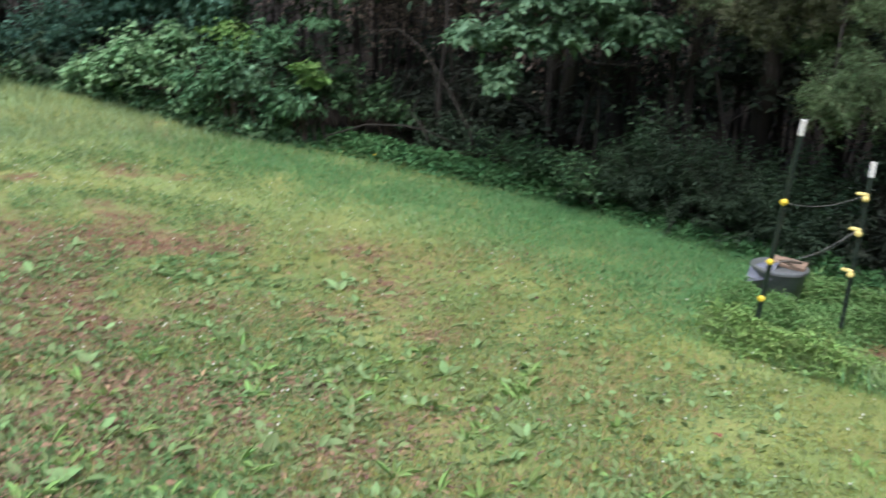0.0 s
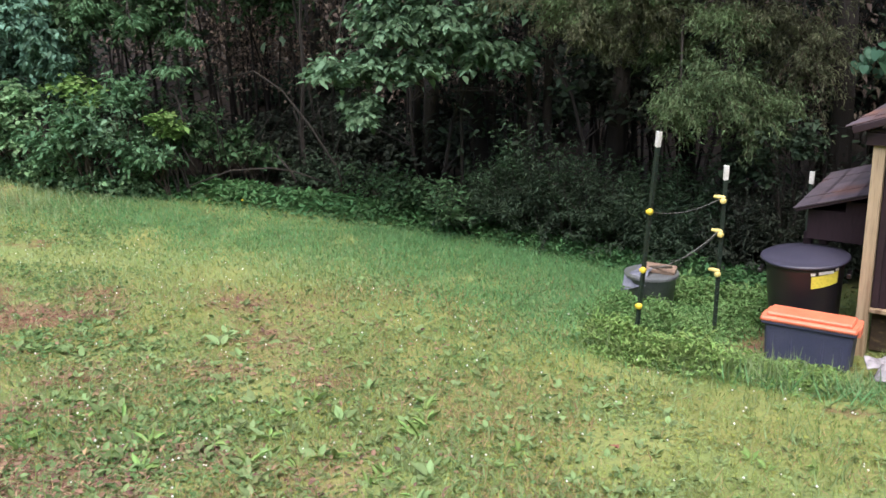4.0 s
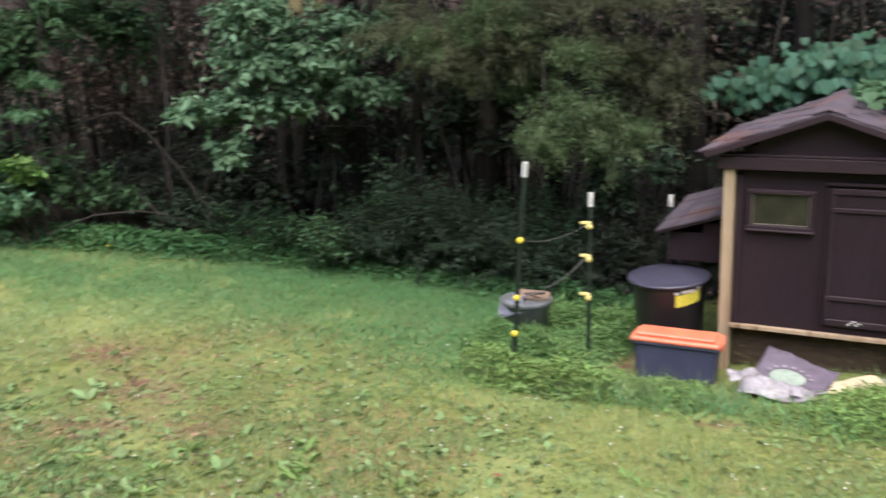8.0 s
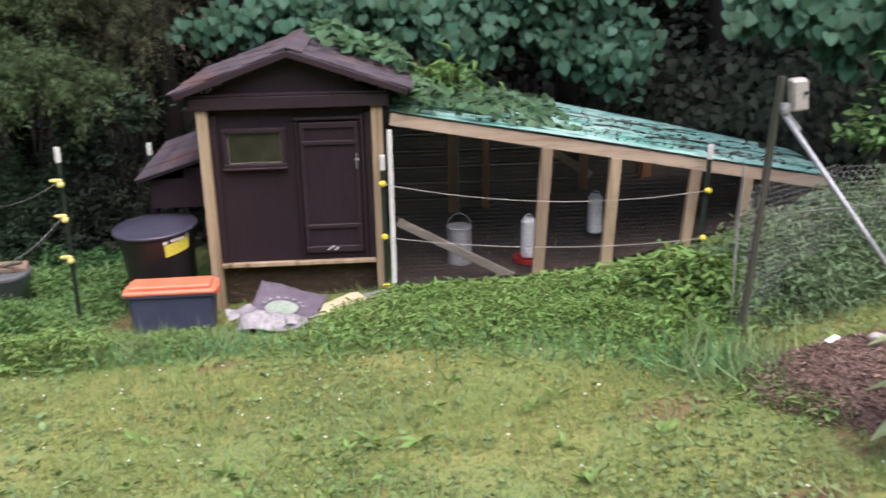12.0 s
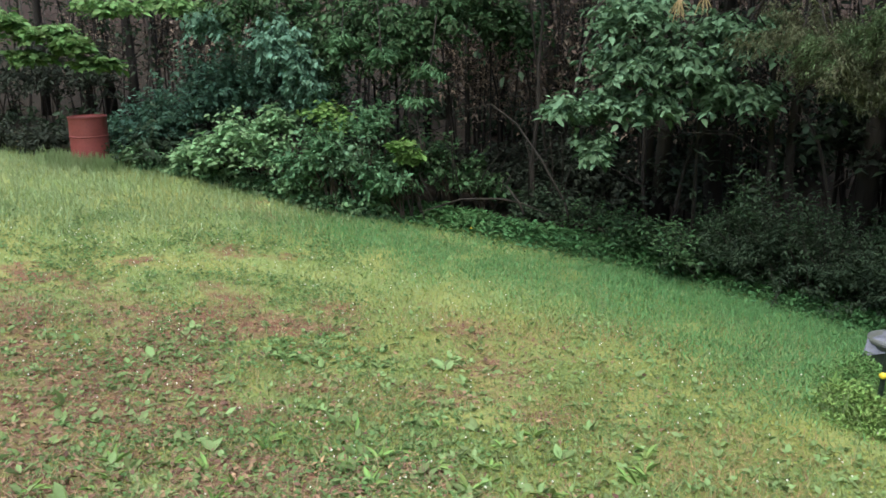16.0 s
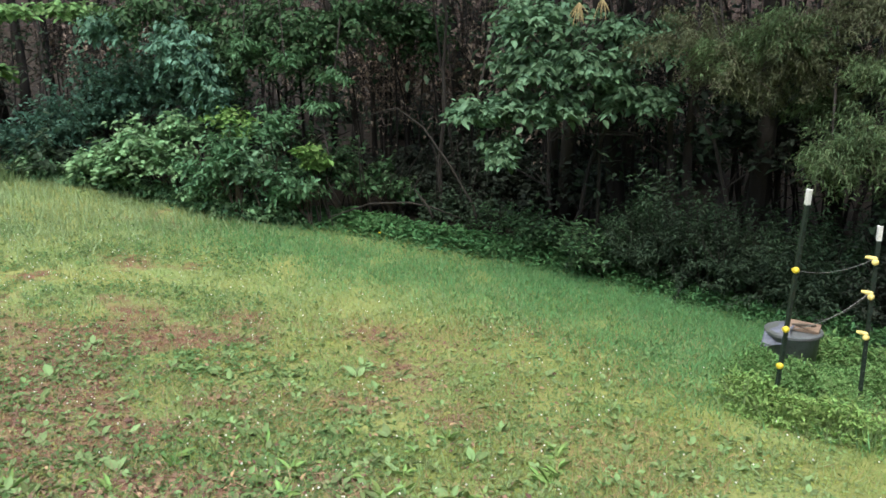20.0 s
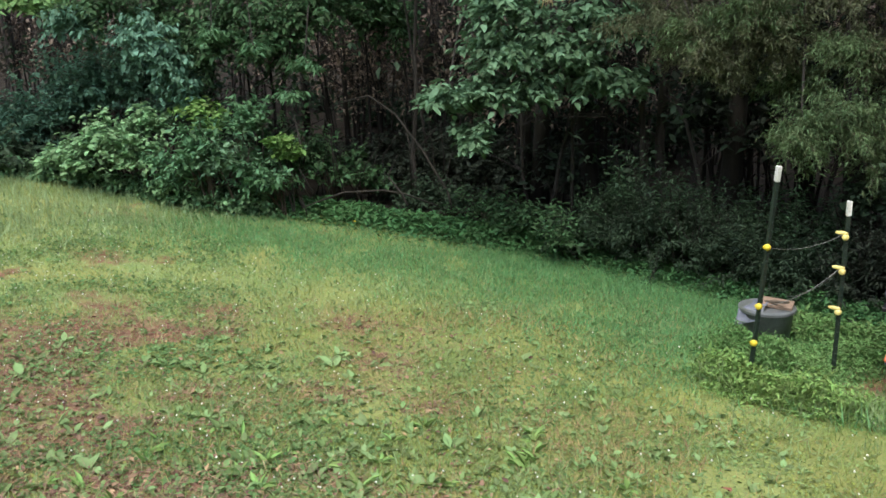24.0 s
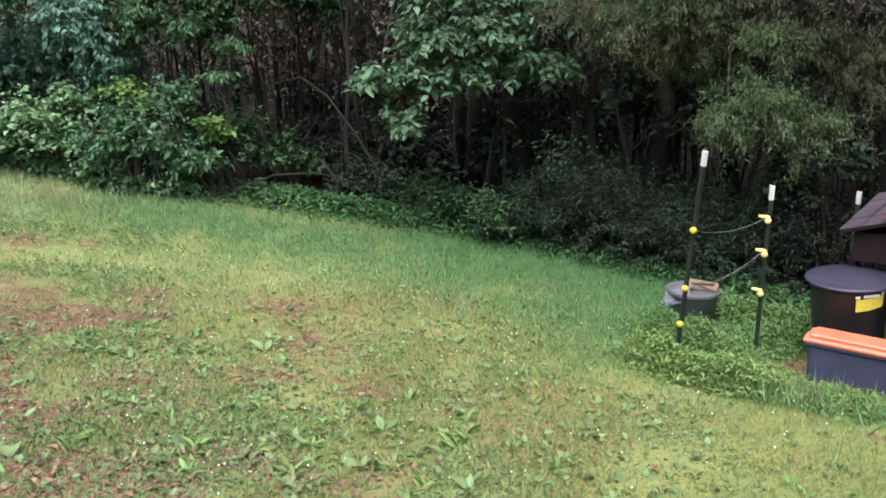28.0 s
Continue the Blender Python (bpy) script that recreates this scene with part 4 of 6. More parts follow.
        ob = part("twig", tube([(s, t, z), (s + 0.14, t + 0.05, z - 0.02), (s + 0.30, t + 0.04, z - 0.05)], [0.006, 0.005, 0.003], 5), "limbwood", None)
        ob.matrix_world = COOP
        tagged(ob, "dark fallen twig lying on the teal roof", "twig", "twigs on the roof")


roof_litter()


# ---- things in and by the run ----
def galvanised_feeder(x, y, z):
    c = thing("hanging_feeder", pose(x, y, z), "galvanised hanging poultry feeder with a wide pan", "feeder")
    part("barrel", lathe([(0.090, 0.05), (0.095, 0.06), (0.093, 0.34), (0.100, 0.35), (0.095, 0.36), (0.02, 0.362)]), "zinc", c, smooth=False)
    part("pan", lathe([(0.11, 0.0), (0.145, 0.01), (0.155, 0.05), (0.147, 0.048), (0.10, 0.02)]), "zinc", c)
    part("bail", tube([(0.095 * math.cos(a), 0, 0.34 + 0.12 * math.sin(a)) for a in np.linspace(0, math.pi, 11)], 0.004, 6), "wire", c)
    part("chain", tube([(0, 0, 0.46), (0, 0, 1.15)], 0.003, 5), "wire", c)


def drinker(x, y, z, red=True):
    c = thing("poultry_drinker", pose(x, y, z), "white plastic poultry drinker" + (" with a red pan" if red else " hung on a post"), "drinker")
    part("tank", lathe([(0.055, 0.05), (0.06, 0.07), (0.056, 0.33), (0.04, 0.355), (0.02, 0.36)], 24), "milk", c)
    if red:
        part("pan", lathe([(0.075, 0.0), (0.11, 0.01), (0.115, 0.05), (0.105, 0.048), (0.07, 0.02)], 24), "redplastic", c)
    part("handle", tube([(0.03 * math.cos(a), 0, 0.355 + 0.03 * math.sin(a)) for a in np.linspace(0, math.pi, 7)], 0.004, 5), "milk", c)


p = on_coop(1.785, 0.45, 0.125)
galvanised_feeder(*p)
p = on_coop(2.305, 0.32, 0.21)
drinker(*p)
p = on_coop(2.875, 0.55, 0.31)
drinker(*p, red=False)


# ---- electric fence: steel posts with a white tip, insulators, wires ----
def fence_post(foot, top, knobs, pale=(), label="green steel fence post with a white tip"):
    foot, top = Vector(foot), Vector(top)
    c = thing("fence_post", Matrix.Translation(foot), label, "fence post", "electric fence posts")
    axis = (top - foot)
    q = axis.to_track_quat("Z", "Y").to_matrix()
    hgt = axis.length
    bm = box((0, 0, hgt / 2 - 0.1), (0.031, 0.006, hgt + 0.2 - 0.10), None, 0.001)
    bm = box((0, 0.014, hgt / 2 - 0.1), (0.006, 0.028, hgt + 0.2 - 0.10), None, 0.001, bm)
    for k in range(int((hgt - 0.17) / 0.055)):
        bm = box((0, -0.005, 0.06 + k * 0.055), (0.016, 0.006, 0.014), None, 0, bm)
    for v in bm.verts:
        v.co = q @ v.co
    part("stake", bm, "greensteel", c)
    bm = box((0, 0, hgt - 0.05), (0.036, 0.012, 0.105), None, 0.002)
    bm = box((0, 0.014, hgt - 0.05), (0.012, 0.034, 0.105), None, 0.002, bm)
    for v in bm.verts:
        v.co = q @ v.co
    part("tip", bm, "white", c, "white painted tip")
    for z in knobs:
        at = axis * ((z - foot.z) / axis.z)
        bm = lathe([(0.010, -0.020), (0.020, -0.017), (0.0235, 0.0), (0.020, 0.015), (0.011, 0.020)], 14)
        for v in bm.verts:
            v.co = Matrix.Rotation(radians(80), 3, "X") @ v.co + at + Vector((0, -0.02, 0))
        k = part("insulator", bm, "paleyellow" if z in pale else "yellow", c, "yellow plastic insulator", True)
        ln = 0.050 if len(pale) else 0.026
        bm = lathe([(0.010, -ln), (0.015, -0.3 * ln), (0.015, 0.3 * ln), (0.010, 0.6 * ln)], 10)
        for v in bm.verts:
            v.co = Matrix.Rotation(radians(90), 3, "Y") @ v.co + at + (Vector((-0.018, -0.02, 0.026)) if len(pale) else Vector((0, -0.02, 0)))
        part("clip", bm, "paleyellow" if z in pale else "yellow", k)
    return c


fence_post((-2.955, 5.60, -0.05), (-2.80, 5.555, 1.599), (1.049, 0.62, 0.345))
fence_post((-2.60, 6.16, -0.05), (-2.57, 6.14, 1.30), (1.05, 0.80, 0.50), (1.05, 0.50, 0.80))
fence_post((-2.46, 7.65, -0.08), (-2.45, 7.65, 1.02), ())
A0 = on_coop(1.205, -0.11, 0)
fence_post((A0.x, A0.y, 0.1), (A0.x, A0.y, 1.18), (0.985, 0.60, 0.23))
B0 = on_coop(3.50, -0.10, 0)
fence_post((B0.x + 0.005, B0.y, 0.27), (B0.x + 0.04, B0.y, 1.172), (0.845, 0.49))


def fence_wire(points, mat="rope", label="thin pale electric fence wire sagging between posts"):
    ob = part("fence_wire", tube(points, 0.0024, 5), mat, None)
    return tagged(ob, label, "wire", "electric fence wires")


fence_wire(sag((-2.855, 5.545, 1.049), (-2.59, 6.12, 1.07), 0.05), "wire")
fence_wire(sag((-2.89, 5.555, 0.62), (-2.60, 6.12, 0.82), 0.06), "wire")
fence_wire(sag((-3.05, 6.30, 0.48), (-2.60, 6.12, 0.81), 0.05), "wire")
for z0, z1, drop in ((0.985, 0.845, 0.10), (0.60, 0.49, 0.07), (0.235, 0.42, 0.13)):
    fence_wire(sag((A0.x, A0.y - 0.03, z0), (B0.x, B0.y - 0.03, z1), drop, 20))


# ---- rubbish can, tote, feed bag ----
def rubbish_can():
    c = thing("rubbish_can", pose(-2.04, 6.43, 0.0, 2.0, -2.5, 12), "black plastic rubbish can with a domed grey lid", "rubbish can")
    part("body", lathe([(0.215, -0.05), (0.22, 0.0), (0.262, 0.60), (0.268, 0.61), (0.275, 0.66)], 40), "canplastic", c, smooth=True)
    part("lid", lathe([(0.286, 0.648), (0.300, 0.655), (0.300, 0.668), (0.285, 0.676), (0.262, 0.672), (0.235, 0.684), (0.12, 0.706), (0.02, 0.710)], 40), "lidplastic", c, "grey-blue domed lid", True)
    for s in (-1, 1):
        part("handle", box((s * 0.295, 0, 0.55), (0.03, 0.12, 0.03)), "canplastic", c)
    bm = bmesh.new()
    a0, a1, n = radians(-74), radians(-30), 8
    rows = []
    for z, r in ((0.515, 0.2585), (0.605, 0.2655)):
        rows.append([bm.verts.new(((r + 0.003) * math.cos(a0 + (a1 - a0) * k / n), (r + 0.003) * math.sin(a0 + (a1 - a0) * k / n), z - 0.012 + 0.024 * k / n)) for k in range(n + 1)])
    for k in range(n):
        bm.faces.new((rows[0][k], rows[0][k + 1], rows[1][k + 1], rows[1][k]))
    sticker = part("sticker", bm, "yellowlabel", c, "yellow and white paper label")
    for ang, w, z in ((-72, 0.030, 0.612), (-53, 0.11, 0.620), (-34, 0.03, 0.630)):
        part("print_bar", box((0.273 * math.cos(radians(ang)), 0.273 * math.sin(radians(ang)), z), (w, 0.003, 0.020), Matrix.Rotation(radians(ang + 90), 3, "Z"), 0), "white", sticker)


rubbish_can()


def storage_tote():
    c = thing("storage_tote", pose(-1.835, 5.93, -0.02, 0, 0, 6), "navy plastic storage tote with a faded orange lid", "storage tote")
    bm = box((0, 0, 0.17), (0.565, 0.20, 0.40), None, 0.02, None, 0.08)
    part("body", bm, "tote", c)
    for u in (-0.22, -0.10, 0.10, 0.22):
        part("rib", box((u, -0.097, 0.19), (0.018, 0.012, 0.30), Matrix.Rotation(radians(-2.4), 3, "X")), "tote", c)
    part("rim", box((0, 0, 0.363), (0.60, 0.235, 0.022), None, 0.006), "tote", c)
    lid = part("lid", box((0, 0, 0.388), (0.61, 0.25, 0.032), None, 0.010), "orange", c, "faded orange lid")
    part("lid_panel", box((0, 0, 0.415), (0.54, 0.18, 0.028), None, 0.014), "orange", lid)
    for s in (-1, 1):
        part("latch", box((s * 0.305, 0, 0.365), (0.018, 0.10, 0.06)), "orange", c)


storage_tote()


def crumpled(w, d, nx, ny, rise, seed, tilt=0.0, fold=0.05):
    """A creased sheet of film with some thickness."""
    bm = bmesh.new()
    grid = []
    for layer in (0, 1):
        rows = []
        for i in range(nx):
            row = []
            for j in range(ny):
                x, y = (i / (nx - 1) - 0.5) * w, (j / (ny - 1) - 0.5) * d
                n = noise.noise((x * 5 + seed, y * 5, seed)) * fold + noise.noise((x * 14, y * 14 + seed, seed)) * fold * 0.4
                edge = 1 + 0.10 * noise.noise((x * 9, y * 9, seed + 5))
                row.append(bm.verts.new((x * edge, y * edge, rise(x / w, y / d) + n + abs(fold) * 0.8 - layer * 0.006)))
            rows.append(row)
        grid.append(rows)
        for r, s in zip(rows, rows[1:]):
            for j in range(ny - 1):
                bm.faces.new((r[j], s[j], s[j + 1], r[j + 1]))
    per = [(0, j) for j in range(ny)] + [(i, ny - 1) for i in range(1, nx)] + [(nx - 1, j) for j in range(ny - 2, -1, -1)] + [(i, 0) for i in range(nx - 2, 0, -1)]
    for (a, b), (e, f) in zip(per, per[1:] + per[:1]):
        bm.faces.new((grid[0][a][b], grid[0][e][f], grid[1][e][f], grid[1][a][b]))
    bmesh.ops.recalc_face_normals(bm, faces=bm.faces)
    return bm


def feed_bag():
    z = on_ground(-1.05, 5.95)
    c = thing("feed_bag", pose(-1.07, 5.95, z, 0, 0, -8), "crumpled empty purple-grey feed bag lying before the coop", "feed bag")

    def lie(a, b):
        return 0.035 + 0.115 * max(0.0, b + 0.42) * (0.85 - a * 0.9)

    part("panel", crumpled(0.47, 0.42, 24, 20, lie, 3.0, 0, 0.022), "bag", c, smooth=True)
    for w, d, x, y, rz, seed in ((0.46, 0.13, -0.02, -0.25, 4, 8.0), (0.20, 0.10, -0.27, -0.14, 40, 13.0), (0.22, 0.08, 0.17, -0.20, 28, 17.0), (0.16, 0.06, -0.20, -0.02, 70, 23.0)):
        f = part("flap", crumpled(w, d, 20, 12, lambda a, b: 0.01 + 0.04 * (b + 0.5), seed, 0, 0.06), "bagwhite", c, "creased white film flap", True)
        f.matrix_basis = pose(x, y, 0, 0, 0, rz)

    def on_panel(x, y, lift=0.040):
        return Vector((x, y, lie(x / 0.47, y / 0.42) + lift))

    bm = bmesh.new()
    rim = [bm.verts.new(on_panel(-0.01 + 0.115 * math.cos(t), -0.07 + 0.085 * math.sin(t))) for t in np.linspace(0, 2 * math.pi, 28, endpoint=False)]
    mid = bm.verts.new(on_panel(-0.01, -0.07, 0.044))
    for p, q in zip(rim, rim[1:] + rim[:1]):
        bm.faces.new((p, q, mid))
    part("print_oval", bm, "baggreen", c, "pale green printed oval")
    for k in range(7):
        t = radians(160 - k * 23)
        bm = bmesh.new()
        u, v = math.cos(t), math.sin(t)
        quad = [(0.130, -0.012), (0.156, -0.010), (0.156, 0.010), (0.130, 0.012)]
        vs = [bm.verts.new(on_panel(-0.01 + r * u - s * v, -0.065 + 0.80 * (r * v + s * u))) for r, s in quad]
        bm.faces.new(vs)
        part("print_bar", bm, "bagwhite", c)


feed_bag()


def cardboard_piece(x, y, rz, w, d, seed, mat="cardboard", label="torn cream cardboard sheet in the weeds"):
    ob = part("cardboard_sheet", crumpled(w, d, 14, 8, lambda a, b: 0.015 + 0.035 * (a + 0.5), seed, 0, 0.025), mat, None)
    ob.matrix_world = pose(x, y, on_ground(x, y), 0, 0, rz)
    tagged(ob, label, "cardboard")


cardboard_piece(-0.72, 6.00, 32, 0.36, 0.16, 4.0)
cardboard_piece(-0.52, 6.12, 8, 0.42, 0.12, 9.0, "bagwhite", "pale film strip lying in the weeds")


# ---- bucket with a board by the fence ----
def tub(x, y):
    z = on_ground(x, y) - 0.01
    c = thing("plastic_tub", pose(x, y, z), "grey tub under a rough board and pale plastic film", "tub")
    part("tub_wall", lathe([(0.17, 0.0), (0.205, 0.34), (0.215, 0.35), (0.205, 0.36), (0.19, 0.34)], 30), "paletub", c, smooth=True)
    part("tub_rim", lathe([(0.21, 0.335), (0.224, 0.34), (0.224, 0.36), (0.21, 0.365)], 30), "paletub", c)
    part("rough_board", box((0.05, 0.05, 0.385), (0.26, 0.18, 0.03), Matrix.Rotation(radians(5), 3, "Y") @ Matrix.Rotation(radians(20), 3, "Z")), "tanboard", c, "rough tan board")
    part("broken_slat", beam((-0.02, 0.0, 0.40), (0.20, -0.05, 0.45), 0.03, 0.02), "deadwood", c)
    f = part("cover_film", crumpled(0.20, 0.32, 14, 16, lambda p, q: 0.05 * (p + 0.5) - 0.5 * max(0.0, -q - 0.28), 21.0, 0, 0.016), "palefilm", c, "pale lilac plastic film hanging over the rim", True)
    f.matrix_basis = pose(-0.075, -0.06, 0.342, 0, 0, 10)


tub(-3.34, 6.58)


# ---- red drum on the bank ----
def steel_drum(x, y):
    z = on_ground(x, y) - 0.16
    c = thing("steel_drum", pose(x, y, z), "faded rusty red steel drum in long grass", "drum")
    prof = [(0.284, 0.0), (0.291, 0.012), (0.284, 0.03), (0.284, 0.27), (0.294, 0.285), (0.284, 0.30), (0.284, 0.57), (0.294, 0.585), (0.284, 0.60), (0.284, 0.85), (0.293, 0.868), (0.284, 0.88), (0.272, 0.878), (0.272, 0.30)]
    part("shell", lathe(prof, 40), "rust", c, smooth=False)
    part("rim", lathe([(0.282, 0.866), (0.296, 0.872), (0.294, 0.886), (0.278, 0.888), (0.276, 0.87)], 40), "rust", c)


steel_drum(-14.66, 3.70)


# ---- corner post with its brace, box and garden netting ----
P0 = Vector((1.530, 4.46, 0.47))
PT = Vector((1.670, 4.56, 1.912))


def corner_post():
    c = thing("corner_post", Matrix.Translation(P0), "leaning weathered fence corner post with a steel brace pipe", "fence post")
    t = PT - P0
    part("stake", beam((0, 0, -0.15), t, 0.030, 0.034), "oldpost", c)
    bx = part("box", box(t + Vector((0.075, -0.02, -0.085)), (0.075, 0.07, 0.155), Matrix.Rotation(radians(-6), 3, "Y"), 0.008), "boxgrey", c, "small grey weatherproof box")
    part("cover", box(t + Vector((0.078, -0.06, -0.085)), (0.066, 0.014, 0.14), Matrix.Rotation(radians(-6), 3, "Y"), 0.005), "boxgrey", bx)
    part("knob", lathe([(0.006, -0.01), (0.009, 0), (0.006, 0.01)], 10, None, t + Vector((0.095, -0.075, -0.07))), "greensteel", bx)
    end = Vector((2.42, 4.10, 0.65)) - P0
    start = t + Vector((0.01, -0.03, -0.17))
    part("brace_pipe", tube([start, end], 0.0135, 12), "zinc", c, "galvanised brace pipe", True)
    part("clamp", lathe([(0.024, -0.025), (0.028, 0), (0.024, 0.025)], 14, None, start + Vector((0.01, 0, 0.02))), "zinc", c)
    part("strap", box(start + Vector((0.05, -0.01, -0.05)), (0.10, 0.02, 0.03), Matrix.Rotation(radians(50), 3, "Y")), "zinc", c)
    return c


corner_post()


def garden_netting():
    c = thing("garden_netting", Matrix.Identity(4), "loose galvanised wire netting fence round the garden bed", "wire netting")
    hgt = 0.71
    for k, (a, b) in enumerate((((1.52, 4.45), (2.15, 4.92)), ((2.15, 4.92), (3.4, 5.1)), ((1.50, 4.47), (1.78, 5.35)))):
        a, b = Vector(a), Vector(b)
        ln = (b - a).length
        z0 = on_ground(*a) + 0.02
        v, f = netting(ln, lambda x: hgt + (0.0 if k == 1 else 0.09), lambda x: 0.0, 0.034, 0.0010)
        ang = math.degrees(math.atan2(b.y - a.y, b.x - a.x))
        net_part("net_panel", v, f, c, pose(a.x, a.y, z0, 0, 0, ang), mat="wirelight")
    for z in (0.71,):
        part("line_wire", tube(sag((1.55, 4.50, 0.52 + z), (3.4, 5.1, 0.55 + z), 0.02), 0.003, 5), "wire", c)
    return c


garden_netting()


def mulch_bed():
    bm = bmesh.new()
    cx, cy = 2.29, 3.45
    ca, sa_ = -0.87, 0.49
    rings = []
    for r in range(9):
        row = []
        for k in range(40):
            a = 2 * math.pi * k / 40
            q = r / 8
            wob = 1 + 0.10 * noise.noise((math.cos(a) * 2, math.sin(a) * 2, 1))
            p, s = 0.98 * q * wob * math.cos(a), 0.54 * q * wob * math.sin(a)
            x, y = cx + p * ca + s * sa_, cy + p * sa_ - s * ca
            z = on_ground(x, y) + 0.12 * (1 - q ** 4) + 0.03 * noise.noise((x * 8, y * 8, 2)) - (0.03 if r == 8 else 0)
            row.append(bm.verts.new((x, y, z)))
        rings.append(row)
    for r, s in zip(rings, rings[1:]):
        for k in range(40):
            try:
                bm.faces.new((r[k], r[(k + 1) % 40], s[(k + 1) % 40], s[k]))
            except ValueError:
                pass
    bmesh.ops.remove_doubles(bm, verts=bm.verts, dist=0.001)
    bmesh.ops.recalc_face_normals(bm, faces=bm.faces)
    ob = part("garden_bed", bm, "mulch", None, "", True)
    tagged(ob, "raised garden bed of red-brown straw mulch", "garden bed")
    n = 12000
    a, q = rng.uniform(0, 2 * np.pi, n), np.sqrt(rng.uniform(0, 1, n))
    p, s = 1.02 * q * np.cos(a), 0.57 * q * np.sin(a)
    x, y = cx + p * ca + s * sa_, cy + p * sa_ - s * ca
    z = height(x, y) + 0.125 * (1 - q ** 4) + 0.01
    s = tuck("straw", "lance", np.stack([x, y, z], -1), 0.036, 0.09, "straw", None, (0.1, 0.35))
    tagged(s, "loose dry brown straw on the garden bed", "straw", kind="stuff")
    for px, py, w in ((1.95, 3.86, 0.09), (2.08, 3.58, 0.06), (2.30, 3.60, 0.09)):
        bm = bmesh.new()
        bmesh.ops.create_icosphere(bm, subdivisions=2, radius=w / 2)
        for v in bm.verts:
            v.co = Vector((v.co.x, v.co.y * 0.8, v.co.z * 0.6)) * (1 + 0.35 * noise.noise(v.co * 14 + Vector((px, py, 0))))
        ob = part("stone", bm, "stone", None)
        ob.matrix_world = pose(px, py, on_ground(px, py) + 0.135)
        tagged(ob, "pale rough stone lying on the mulch", "stone", "stones on the bed")
    ob = part("plant_tag", box((0, 0, 0), (0.085, 0.03, 0.006), None, 0.001), "white", None)
    ob.matrix_world = pose(1.80, 3.96, on_ground(1.80, 3.96) + 0.125, 6, -4, 35)
    tagged(ob, "white plastic plant tag on the mulch", "plant tag")


mulch_bed()


def big_leaf(length, width, droop):
    """One broad leaf with a midrib fold and a drooping tip."""
    bm = bmesh.new()
    rows = []
    for i in range(9):
        t = i / 8
        w = width * math.sin(math.pi * min(1, 0.06 + 0.94 * t) ** 0.8) * 0.5
        y, z = length * t * (1 - 0.12 * t), -droop * t * t * length
        rows.append([bm.verts.new((s * w, y, z + abs(s) * w * 0.25 + 0.004 * math.sin(9 * t + 5 * s))) for s in (-1, -0.5, 0, 0.5, 1)])
    for r, s in zip(rows, rows[1:]):
        for k in range(4):
            bm.faces.new((r[k], r[k + 1], s[k + 1], s[k]))
    return bm


def broadleaf_plant(x, y, top, spec, label):
    g = on_ground(x, y)
    c = thing("broadleaf_plant", pose(x, y, g), label, "plant")
    for az, z, ln, w, pitch in spec:
        leaf = part("leaf", big_leaf(ln, w * 1.25, 0.35), "pale", c, "", True)
        leaf.matrix_basis = pose(0, 0, z, pitch, 0, az) @ pose(0, 0.06, 0)
    part("stem", tube([(0, 0, -0.05), (0.01, 0, top * 0.5), (0, 0.01, top)], [0.012, 0.010, 0.006], 7), "weed", c)


broadleaf_plant(1.84, 2.96, 0.56, [(62, 0.44, 0.30, 0.12, 6), (48, 0.24, 0.30, 0.15, 4), (75, 0.16, 0.27, 0.15, -6), (40, 0.56, 0.26, 0.11, 14), (100, 0.36, 0.24, 0.12, 0), (150, 0.30, 0.26, 0.13, -12), (210, 0.40, 0.26, 0.13, 0), (265, 0.34, 0.28, 0.13, 4), (320, 0.48, 0.26, 0.12, 10), (15, 0.38, 0.26, 0.12, 8)], "pale broad-leaved garden plant at the bed")


# ---- the wood: trunks, crowns, undergrowth ----
def bent(height_, lean, seed, n=7, wob=0.15):
    return [Vector((lean[0] * (k / n) ** 1.3 + wob * noise.noise((seed, k * 0.7, 1)), lean[1] * (k / n) ** 1.3 + wob * noise.noise((seed, k * 0.7, 5)), height_ * k / n)) for k in range(n + 1)]


def forest_tree(seed, hgt, r):
    """A tall woodland tree: trunk, a few limbs, a high crown."""
    c = thing("forest_tree", Matrix.Identity(4), "tall slender woodland tree, bark darkened for shade", "tree", "trees of the wood")
    line = bent(hgt, (rng.normal(0, 0.5), rng.normal(0, 0.5)), seed)
    line[0].z = -0.3
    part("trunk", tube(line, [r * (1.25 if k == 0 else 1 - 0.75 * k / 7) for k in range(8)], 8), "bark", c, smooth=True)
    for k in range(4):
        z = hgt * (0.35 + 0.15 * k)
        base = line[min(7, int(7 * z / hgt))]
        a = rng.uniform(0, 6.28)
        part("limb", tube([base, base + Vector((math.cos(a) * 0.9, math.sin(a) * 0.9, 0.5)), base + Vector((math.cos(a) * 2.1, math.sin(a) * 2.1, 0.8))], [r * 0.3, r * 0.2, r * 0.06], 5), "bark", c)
    p = clumps(18, 24, (2.3, 2.3, hgt * 0.28), 0.40, shell=0.3) + np.array([line[6].x, line[6].y, hgt * 0.72])
    tuck("crown", "lance", p, 0.34, 0.6, "canopy", c, (0.0, 0.4))
    return c


trees = [forest_tree(i * 3.1, h, r) for i, (h, r) in enumerate(((11, 0.048), (12.5, 0.070), (9.5, 0.034)))]
spots = []
tries = 0
while len(spots) < 46 and tries < 6000:
    tries += 1
    az, d = rng.uniform(-38, 100), rng.uniform(9, 36)
    x, y = polar(az, d)
    if wood(x, y) > 1.6 and all((x - a) ** 2 + (y - b) ** 2 > 1.0 for a, b in spots) and not (-2.2 < x < 3.4 and y < 10.0):
        spots.append((x, y))
